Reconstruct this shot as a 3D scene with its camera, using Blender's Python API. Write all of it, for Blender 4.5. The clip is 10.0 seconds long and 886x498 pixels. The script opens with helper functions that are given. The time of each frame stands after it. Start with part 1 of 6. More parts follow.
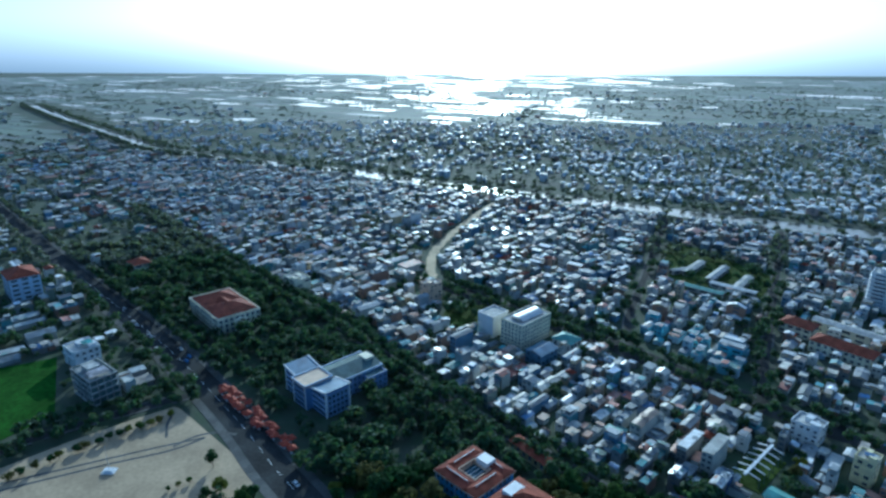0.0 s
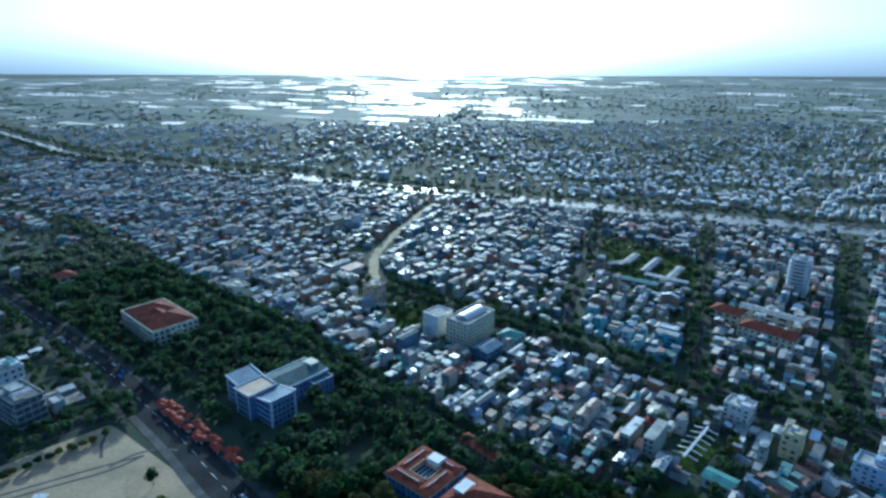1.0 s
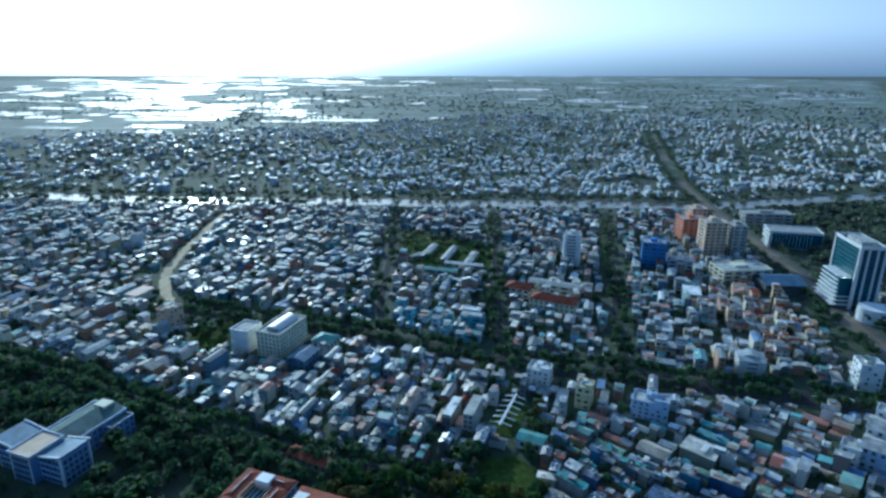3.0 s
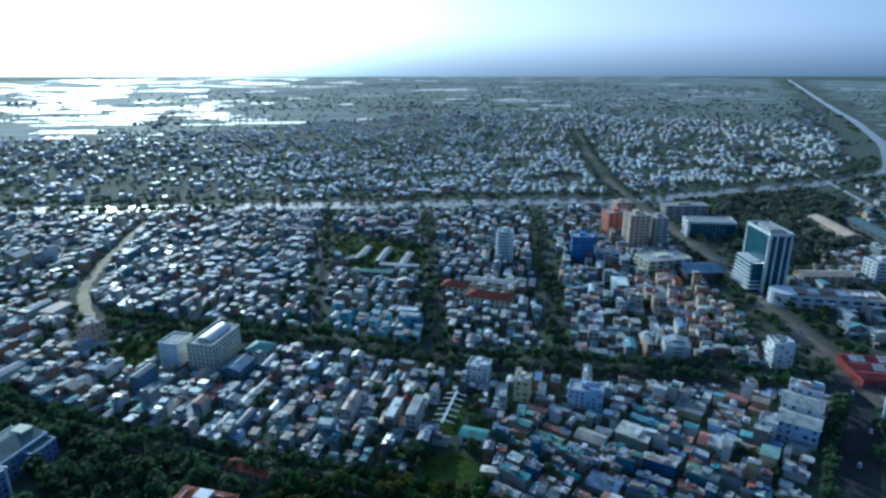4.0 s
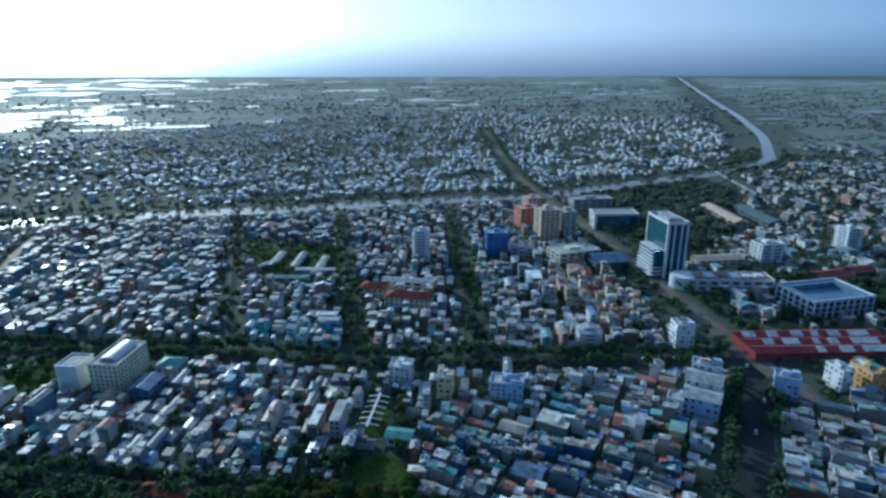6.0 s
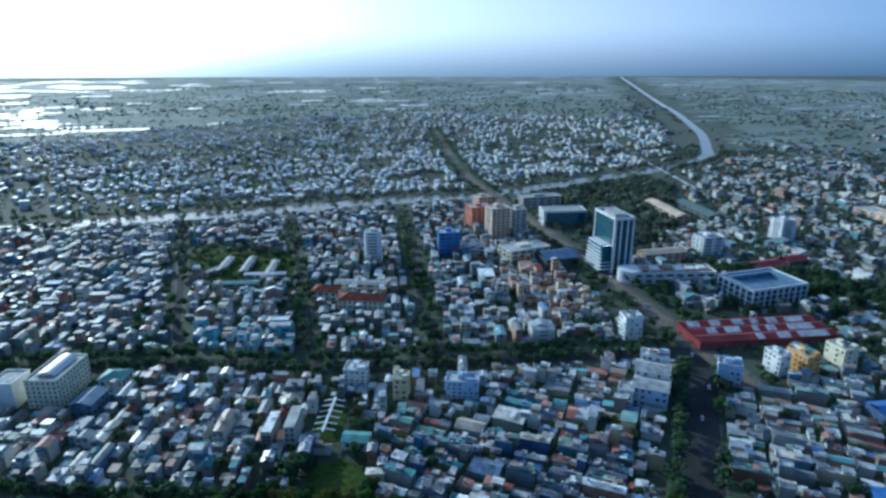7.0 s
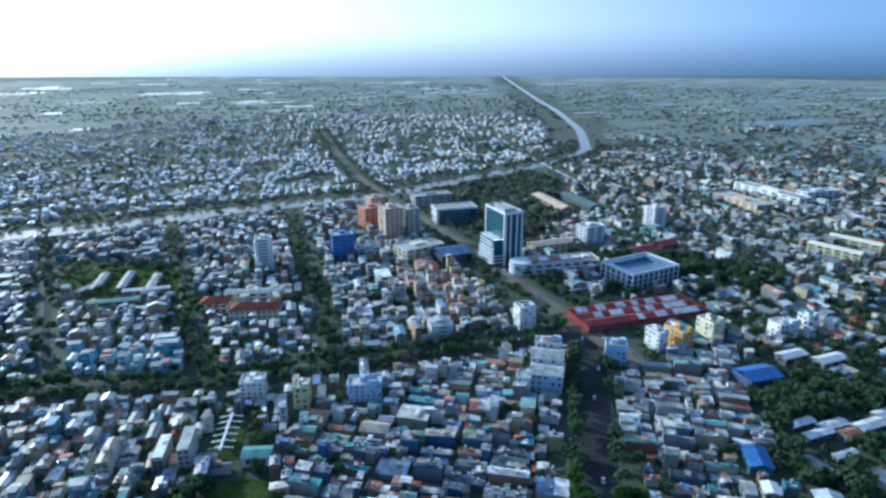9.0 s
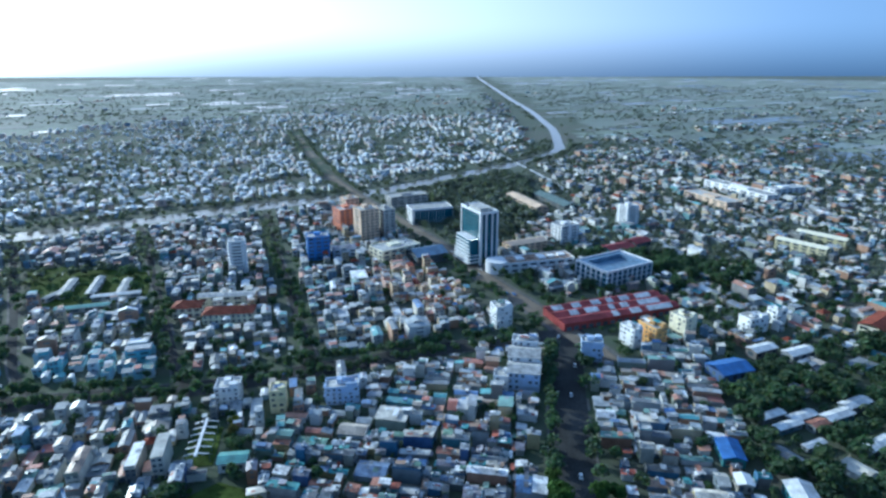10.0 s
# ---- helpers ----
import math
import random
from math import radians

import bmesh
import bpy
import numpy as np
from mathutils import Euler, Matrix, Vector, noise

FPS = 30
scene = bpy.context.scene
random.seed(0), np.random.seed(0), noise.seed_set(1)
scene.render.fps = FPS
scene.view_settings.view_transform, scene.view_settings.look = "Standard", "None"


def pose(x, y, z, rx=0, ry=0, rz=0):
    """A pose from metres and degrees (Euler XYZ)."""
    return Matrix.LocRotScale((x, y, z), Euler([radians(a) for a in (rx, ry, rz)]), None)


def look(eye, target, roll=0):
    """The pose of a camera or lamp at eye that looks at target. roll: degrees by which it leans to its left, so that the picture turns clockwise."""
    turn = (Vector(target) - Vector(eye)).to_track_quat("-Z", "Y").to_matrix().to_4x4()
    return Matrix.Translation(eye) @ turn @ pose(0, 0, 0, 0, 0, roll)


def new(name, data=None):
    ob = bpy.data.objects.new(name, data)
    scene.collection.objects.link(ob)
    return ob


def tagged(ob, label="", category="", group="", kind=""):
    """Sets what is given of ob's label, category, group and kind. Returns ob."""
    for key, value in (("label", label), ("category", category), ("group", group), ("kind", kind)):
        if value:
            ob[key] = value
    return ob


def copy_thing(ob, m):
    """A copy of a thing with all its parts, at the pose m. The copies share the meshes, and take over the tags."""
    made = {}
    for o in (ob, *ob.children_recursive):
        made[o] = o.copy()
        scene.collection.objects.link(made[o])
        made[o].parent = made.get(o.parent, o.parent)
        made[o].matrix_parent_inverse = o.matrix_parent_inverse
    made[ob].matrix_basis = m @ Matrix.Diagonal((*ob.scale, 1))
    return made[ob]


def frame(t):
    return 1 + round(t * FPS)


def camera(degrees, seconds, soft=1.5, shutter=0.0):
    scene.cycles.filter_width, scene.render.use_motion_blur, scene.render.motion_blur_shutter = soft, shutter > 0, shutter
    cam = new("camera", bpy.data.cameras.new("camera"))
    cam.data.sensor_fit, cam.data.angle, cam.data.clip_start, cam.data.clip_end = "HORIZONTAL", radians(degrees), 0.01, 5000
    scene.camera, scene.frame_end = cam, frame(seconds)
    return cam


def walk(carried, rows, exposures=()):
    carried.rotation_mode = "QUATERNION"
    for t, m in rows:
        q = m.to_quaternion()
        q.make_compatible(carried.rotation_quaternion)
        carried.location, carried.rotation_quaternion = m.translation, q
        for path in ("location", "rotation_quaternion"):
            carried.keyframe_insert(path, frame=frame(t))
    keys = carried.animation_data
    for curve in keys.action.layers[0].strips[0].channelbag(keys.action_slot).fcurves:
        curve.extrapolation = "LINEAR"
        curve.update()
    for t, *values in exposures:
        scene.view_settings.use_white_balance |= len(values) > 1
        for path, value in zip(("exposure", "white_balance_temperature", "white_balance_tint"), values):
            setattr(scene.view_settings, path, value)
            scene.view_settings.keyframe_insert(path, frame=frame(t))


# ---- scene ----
cam = camera(72.3, 10.0, soft=2.7)
# seconds, eye x y z, yaw, pitch, roll
PATH = [
    (0.0, 0.00, 0.00, 200.00, 0.00, -18.24, 0.25),
    (0.5, -0.28, -0.03, 200.05, -1.83, -18.21, 0.18),
    (1.0, -1.01, -0.12, 200.19, -5.82, -18.17, 0.16),
    (1.5, -2.07, -0.26, 200.39, -10.74, -18.18, 0.16),
    (2.0, -3.34, -0.42, 200.63, -16.31, -18.20, 0.10),
    (2.5, -4.66, -0.58, 200.87, -22.10, -18.15, 0.10),
    (2.7, -5.18, -0.64, 200.97, -23.75, -18.14, 0.09),
    (3.8, -7.45, -0.92, 201.40, -30.47, -18.10, 0.00),
    (4.0, -7.73, -0.96, 201.45, -32.25, -18.09, -0.02),
    (4.5, -8.00, -1.00, 201.50, -36.22, -18.10, 0.00),
    (5.0, -8.00, -1.00, 201.50, -38.63, -18.08, -0.07),
    (5.2, -8.00, -1.00, 201.50, -39.10, -18.08, -0.07),
    (6.3, -8.00, -1.00, 201.50, -41.62, -18.08, -0.09),
    (6.5, -8.00, -1.00, 201.50, -42.67, -18.08, -0.09),
    (7.0, -8.00, -1.00, 201.50, -45.25, -18.07, -0.12),
    (7.5, -8.00, -1.00, 201.50, -48.05, -18.08, -0.12),
    (8.0, -8.00, -1.00, 201.50, -51.10, -18.10, -0.07),
    (8.5, -8.00, -1.00, 201.50, -53.41, -18.11, -0.07),
    (9.0, -8.00, -1.00, 201.50, -55.64, -18.09, -0.06),
    (9.5, -8.00, -1.00, 201.50, -57.16, -18.07, -0.08),
    (10.0, -8.00, -1.00, 201.50, -58.02, -18.07, -0.08),
]
EXPOSURE = [(0.0, -0.58, 4340, -9), (2.5, -0.64, 4340, -9), (5.0, -0.80, 4420, -7), (6.5, -0.76, 4480, -6), (7.5, -0.22, 4600, -4), (8.5, -0.13, 4660, -3), (10.0, 0.0, 4700, -2)]
walk(cam, [(t, pose(x, y, z, 90 + p, 0, yaw) @ pose(0, 0, 0, 0, 0, r)) for t, x, y, z, yaw, p, r in PATH], EXPOSURE)

# ---------------------------------------------------------------- light
SUN_ELEV, SUN_AZ = radians(19), radians(4)          # azimuth clockwise from +y
world = bpy.data.worlds.new("hazy_sky")
scene.world = world
world.use_nodes = True
wn, wl = world.node_tree.nodes, world.node_tree.links
wn.clear()
w_out, w_bg, w_sky = wn.new("ShaderNodeOutputWorld"), wn.new("ShaderNodeBackground"), wn.new("ShaderNodeTexSky")
w_sky.sky_type = "NISHITA"
w_sky.sun_disc = False
w_sky.sun_elevation, w_sky.sun_rotation = SUN_ELEV, SUN_AZ
w_sky.altitude, w_sky.air_density, w_sky.dust_density, w_sky.ozone_density = 0, 1.0, 5.0, 3.0
# thick haze: the low sky keeps the pale colour of the air higher up, also below the horizon
w_co, w_sep, w_com = wn.new("ShaderNodeTexCoord"), wn.new("ShaderNodeSeparateXYZ"), wn.new("ShaderNodeCombineXYZ")
w_max, w_mad = wn.new("ShaderNodeMath"), wn.new("ShaderNodeMath")
w_max.operation, w_max.inputs[1].default_value = "MAXIMUM", -0.02
w_mad.operation, w_mad.inputs[1].default_value, w_mad.inputs[2].default_value = "MULTIPLY_ADD", 0.78, 0.27
wl.new(w_co.outputs["Generated"], w_sep.inputs[0])
wl.new(w_sep.outputs[0], w_com.inputs[0])
wl.new(w_sep.outputs[1], w_com.inputs[1])
wl.new(w_sep.outputs[2], w_max.inputs[0])
wl.new(w_max.outputs[0], w_mad.inputs[0])
wl.new(w_mad.outputs[0], w_com.inputs[2])
wl.new(w_com.outputs[0], w_sky.inputs[0])
# the far land sinks into the haze just under the horizon
w_fade, w_mul = wn.new("ShaderNodeMapRange"), wn.new("ShaderNodeMix")
w_fade.interpolation_type = "SMOOTHSTEP"
w_fade.inputs[1].default_value, w_fade.inputs[2].default_value, w_fade.inputs[3].default_value, w_fade.inputs[4].default_value = -0.055, 0.045, 0.0, 1.0
w_mul.data_type, w_mul.blend_type = "RGBA", "MULTIPLY"
w_mul.inputs[0].default_value = 1.0
wl.new(w_sep.outputs[2], w_fade.inputs[0])
w_haze = wn.new("ShaderNodeMix")                      # even white haze over the clear sky
w_haze.data_type, w_haze.blend_type = "RGBA", "ADD"
w_haze.inputs[0].default_value, w_haze.inputs[7].default_value = 1.0, (1.7, 1.65, 1.8, 1)
w_dot, w_side, w_tint = wn.new("ShaderNodeVectorMath"), wn.new("ShaderNodeMapRange"), wn.new("ShaderNodeMix")
w_dot.operation, w_dot.inputs[1].default_value = "DOT_PRODUCT", (math.sin(SUN_AZ), math.cos(SUN_AZ), 0)
w_side.interpolation_type = "SMOOTHSTEP"              # the haze is thinner on the side away from the sun
w_side.inputs[1].default_value, w_side.inputs[2].default_value, w_side.inputs[3].default_value, w_side.inputs[4].default_value = -0.8, 0.3, 0.2, 1.0
w_tint.data_type, w_tint.blend_type = "RGBA", "MULTIPLY"
w_tint.inputs[0].default_value, w_tint.inputs[6].default_value = 1.0, (1.45, 1.70, 2.25, 1)
wl.new(w_co.outputs["Generated"], w_dot.inputs[0])
wl.new(w_dot.outputs["Value"], w_side.inputs[0])
wl.new(w_side.outputs[0], w_tint.inputs[7])
wl.new(w_tint.outputs[2], w_haze.inputs[7])
wl.new(w_sky.outputs[0], w_haze.inputs[6])
# a bright warm-white veil low in the sky round the sun's side
w_near, w_low, w_both, w_glow = (wn.new(k) for k in ("ShaderNodeMapRange", "ShaderNodeMapRange", "ShaderNodeMath", "ShaderNodeMix"))
for k, (node, src, values) in enumerate(((w_near, w_dot.outputs["Value"], (0.05, 0.85, 0.0, 1.0)), (w_low, w_sep.outputs[2], (0.02, 0.40, 1.0, 0.0)))):
    node.interpolation_type = "SMOOTHSTEP"
    for i, value in enumerate(values):
        node.inputs[i + 1].default_value = value
    wl.new(src, node.inputs[0])
    wl.new(node.outputs[0], w_both.inputs[k])
w_both.operation = "MULTIPLY"
w_glow.data_type, w_glow.blend_type = "RGBA", "ADD"
w_glow.inputs[7].default_value = (4.2, 3.0, 1.9, 1)
wl.new(w_both.outputs[0], w_glow.inputs[0])
wl.new(w_haze.outputs[2], w_glow.inputs[6])
w_land, w_base = wn.new("ShaderNodeMix"), wn.new("ShaderNodeMix")
w_base.data_type, w_base.blend_type = "RGBA", "ADD"
w_base.inputs[0].default_value, w_base.inputs[7].default_value = 1.0, (0.05, 0.07, 0.09, 1)
w_land.data_type, w_land.blend_type = "RGBA", "MULTIPLY"
w_land.inputs[0].default_value, w_land.inputs[7].default_value = 1.0, (0.25, 0.30, 0.36, 1)
wl.new(w_glow.outputs[2], w_land.inputs[6])
wl.new(w_land.outputs[2], w_base.inputs[6])
w_mul.blend_type = "MIX"
wl.new(w_fade.outputs[0], w_mul.inputs[0])
wl.new(w_base.outputs[2], w_mul.inputs[6])
wl.new(w_glow.outputs[2], w_mul.inputs[7])
wl.new(w_mul.outputs[2], w_bg.inputs[0])
w_bg.inputs[1].default_value = 0.15
wl.new(w_bg.outputs[0], w_out.inputs[0])

sun = new("sun", bpy.data.lights.new("sun", "SUN"))
sun.data.energy, sun.data.angle, sun.data.color = 5.0, radians(0.9), (1.0, 0.88, 0.69)
sun_way = Vector((math.sin(SUN_AZ) * math.cos(SUN_ELEV), math.cos(SUN_AZ) * math.cos(SUN_ELEV), math.sin(SUN_ELEV)))
sun.matrix_world = look(sun_way * 900, (0, 0, 0))


# ---------------------------------------------------------------- materials
def dusty_haze(b, weight):
    """A pale bluish sheen at low angles, standing in for the haze over distance."""
    b.inputs["Sheen Weight"].default_value, b.inputs["Sheen Roughness"].default_value = weight, 0.6
    b.inputs["Sheen Tint"].default_value = (0.80, 0.90, 1.0, 1)


def mat(name, colors, rough=0.7, spec=0.5, metal=0.0, vary="object", grain=0.25, scale=2.0, stain=0.25, stain_scale=0.12, bump=0.0, bump_scale=3.0, thin=0.0, sheets=0.0, shiny=0.0, sheen=0.0):
    """Paint, metal, leaf and soil: a palette picked at random by object or by island, with grain and stains."""
    m = bpy.data.materials.new(name)
    m.use_nodes = True
    n, l = m.node_tree.nodes, m.node_tree.links
    b = n["Principled BSDF"]
    b.inputs["Roughness"].default_value, b.inputs["Metallic"].default_value = rough, metal
    b.inputs["Specular IOR Level"].default_value = spec
    dusty_haze(b, sheen)
    co = n.new("ShaderNodeTexCoord" if vary == "object" else "ShaderNodeNewGeometry")
    where = co.outputs["Object"] if vary == "object" else co.outputs["Position"]
    ramp = n.new("ShaderNodeValToRGB")
    ramp.color_ramp.interpolation = "CONSTANT" if len(colors) > 2 else "LINEAR"
    while len(ramp.color_ramp.elements) < len(colors):
        ramp.color_ramp.elements.new(0.5)
    for i, (e, c) in enumerate(zip(ramp.color_ramp.elements, colors)):
        e.position, e.color = i / len(colors), (*c, 1)
    if vary == "object":
        info = n.new("ShaderNodeObjectInfo")
        l.new(info.outputs["Random"], ramp.inputs[0])
    else:
        geo = n.new("ShaderNodeNewGeometry")
        l.new(geo.outputs["Random Per Island"], ramp.inputs[0])
    last = ramp.outputs[0]
    if shiny > 0:                                    # a few new sheets gleam, the rest are dull
        pick = ramp.inputs[0].links[0].from_socket
        sc, fr, gt, ro = (n.new("ShaderNodeMath") for _ in range(4))
        sc.operation, fr.operation, gt.operation, ro.operation = "MULTIPLY", "FRACT", "LESS_THAN", "MULTIPLY_ADD"
        sc.inputs[1].default_value, gt.inputs[1].default_value = 37.7, shiny
        ro.inputs[1].default_value, ro.inputs[2].default_value = 0.36 - rough, rough
        l.new(pick, sc.inputs[0])
        l.new(sc.outputs[0], fr.inputs[0])
        l.new(fr.outputs[0], gt.inputs[0])
        l.new(gt.outputs[0], ro.inputs[0])
        l.new(ro.outputs[0], b.inputs["Roughness"])
    for amount, sc, det in ((grain, scale, 4), (stain, stain_scale, 3)):
        if amount <= 0:
            continue
        tex = n.new("ShaderNodeTexNoise")
        tex.inputs["Scale"].default_value, tex.inputs["Detail"].default_value = sc, det
        l.new(where, tex.inputs["Vector"])
        mr = n.new("ShaderNodeMapRange")
        mr.inputs[1].default_value, mr.inputs[2].default_value = 0.3, 0.7
        mr.inputs[3].default_value, mr.inputs[4].default_value = 1 - amount, 1 + amount
        l.new(tex.outputs[0], mr.inputs[0])
        mul = n.new("ShaderNodeMix")
        mul.data_type, mul.blend_type = "RGBA", "MULTIPLY"
        mul.inputs[0].default_value = 1
        l.new(last, mul.inputs[6])
        l.new(mr.outputs[0], mul.inputs[7])
        last = mul.outputs[2]
    if sheets > 0:                                   # replaced and rusty sheets
        vor, mr, mul = n.new("ShaderNodeTexVoronoi"), n.new("ShaderNodeMapRange"), n.new("ShaderNodeMix")
        vor.inputs["Scale"].default_value, vor.distance = 0.32, "CHEBYCHEV"
        mr.inputs[3].default_value, mr.inputs[4].default_value = 1 - sheets, 1 + sheets
        mul.data_type, mul.blend_type = "RGBA", "MULTIPLY"
        mul.inputs[0].default_value = 1
        l.new(where, vor.inputs["Vector"])
        l.new(vor.outputs["Color"], mr.inputs[0])
        l.new(last, mul.inputs[6])
        l.new(mr.outputs[0], mul.inputs[7])
        last = mul.outputs[2]
    l.new(last, b.inputs["Base Color"])
    if bump > 0:
        tex = n.new("ShaderNodeTexNoise")
        tex.inputs["Scale"].default_value = bump_scale
        l.new(where, tex.inputs["Vector"])
        bn = n.new("ShaderNodeBump")
        bn.inputs["Strength"].default_value, bn.inputs["Distance"].default_value = bump, 0.3
        l.new(tex.outputs[0], bn.inputs["Height"])
        l.new(bn.outputs[0], b.inputs["Normal"])
    if thin > 0:                                     # light shines through thin leaves
        tr, mx = n.new("ShaderNodeBsdfTranslucent"), n.new("ShaderNodeMixShader")
        mx.inputs[0].default_value = thin
        l.new(last, tr.inputs["Color"])
        l.new(b.outputs[0], mx.inputs[1])
        l.new(tr.outputs[0], mx.inputs[2])
        l.new(mx.outputs[0], n["Material Output"].inputs["Surface"])
    return m


WALLS = [(0.21, 0.23, 0.24), (0.33, 0.34, 0.34), (0.14, 0.17, 0.2), (0.27, 0.23, 0.12), (0.06, 0.14, 0.25), (0.25, 0.26, 0.23), (0.2, 0.12, 0.08), (0.05, 0.18, 0.2), (0.26, 0.28, 0.3), (0.11, 0.12, 0.12), (0.52, 0.52, 0.5), (0.07, 0.12, 0.27), (0.12, 0.16, 0.12), (0.31, 0.31, 0.3), (0.1, 0.15, 0.2), (0.19, 0.21, 0.23), (0.08, 0.19, 0.23), (0.34, 0.3, 0.16), (0.25, 0.16, 0.12), (0.16, 0.15, 0.14), (0.39, 0.37, 0.31)]
ROOFS = [(0.27, 0.30, 0.33), (0.09, 0.10, 0.12), (0.42, 0.44, 0.45), (0.10, 0.17, 0.32), (0.18, 0.20, 0.22), (0.10, 0.28, 0.28), (0.40, 0.39, 0.35), (0.13, 0.15, 0.17), (0.28, 0.08, 0.05), (0.76, 0.76, 0.75), (0.07, 0.08, 0.09), (0.30, 0.21, 0.15), (0.24, 0.27, 0.30), (0.13, 0.18, 0.28), (0.20, 0.19, 0.22), (0.58, 0.54, 0.46), (0.10, 0.11, 0.13), (0.32, 0.34, 0.36), (0.68, 0.68, 0.68), (0.20, 0.22, 0.24), (0.14, 0.22, 0.20), (0.80, 0.79, 0.76), (0.08, 0.25, 0.27), (0.32, 0.15, 0.10), (0.34, 0.33, 0.36), (0.44, 0.36, 0.27), (0.15, 0.24, 0.18)]
# distant walls much paler, roofs slightly: haze put into the base colours
HAZED_WALLS = [(0.36, 0.37, 0.37), (0.64, 0.65, 0.63), (0.24, 0.27, 0.28), (0.48, 0.4, 0.26), (0.14, 0.23, 0.35), (0.53, 0.52, 0.45), (0.3, 0.18, 0.12), (0.13, 0.27, 0.3), (0.57, 0.58, 0.57), (0.16, 0.17, 0.17), (0.6, 0.6, 0.58), (0.29, 0.32, 0.33), (0.22, 0.25, 0.2), (0.52, 0.43, 0.26), (0.36, 0.22, 0.14), (0.65, 0.64, 0.58), (0.2, 0.2, 0.2)]
HAZED_ROOFS = [(0.28, 0.31, 0.33), (0.12, 0.13, 0.15), (0.46, 0.46, 0.46), (0.10, 0.18, 0.36), (0.20, 0.22, 0.24), (0.10, 0.28, 0.30), (0.36, 0.36, 0.33), (0.15, 0.16, 0.18), (0.32, 0.10, 0.06), (0.74, 0.74, 0.73), (0.09, 0.10, 0.11), (0.34, 0.24, 0.17), (0.26, 0.28, 0.30), (0.18, 0.20, 0.22), (0.60, 0.56, 0.47), (0.40, 0.34, 0.27), (0.14, 0.26, 0.22), (0.36, 0.17, 0.10), (0.55, 0.56, 0.57)]
WARM_WALLS = [(0.62, 0.46, 0.28), (0.55, 0.33, 0.20), (0.66, 0.56, 0.40), (0.50, 0.24, 0.14), (0.68, 0.60, 0.46), (0.58, 0.50, 0.30), (0.44, 0.30, 0.24), (0.70, 0.66, 0.58)]
TEAL_WALLS = [(0.20, 0.44, 0.52), (0.30, 0.52, 0.60), (0.16, 0.36, 0.54), (0.44, 0.58, 0.64), (0.24, 0.48, 0.48), (0.56, 0.64, 0.68)]
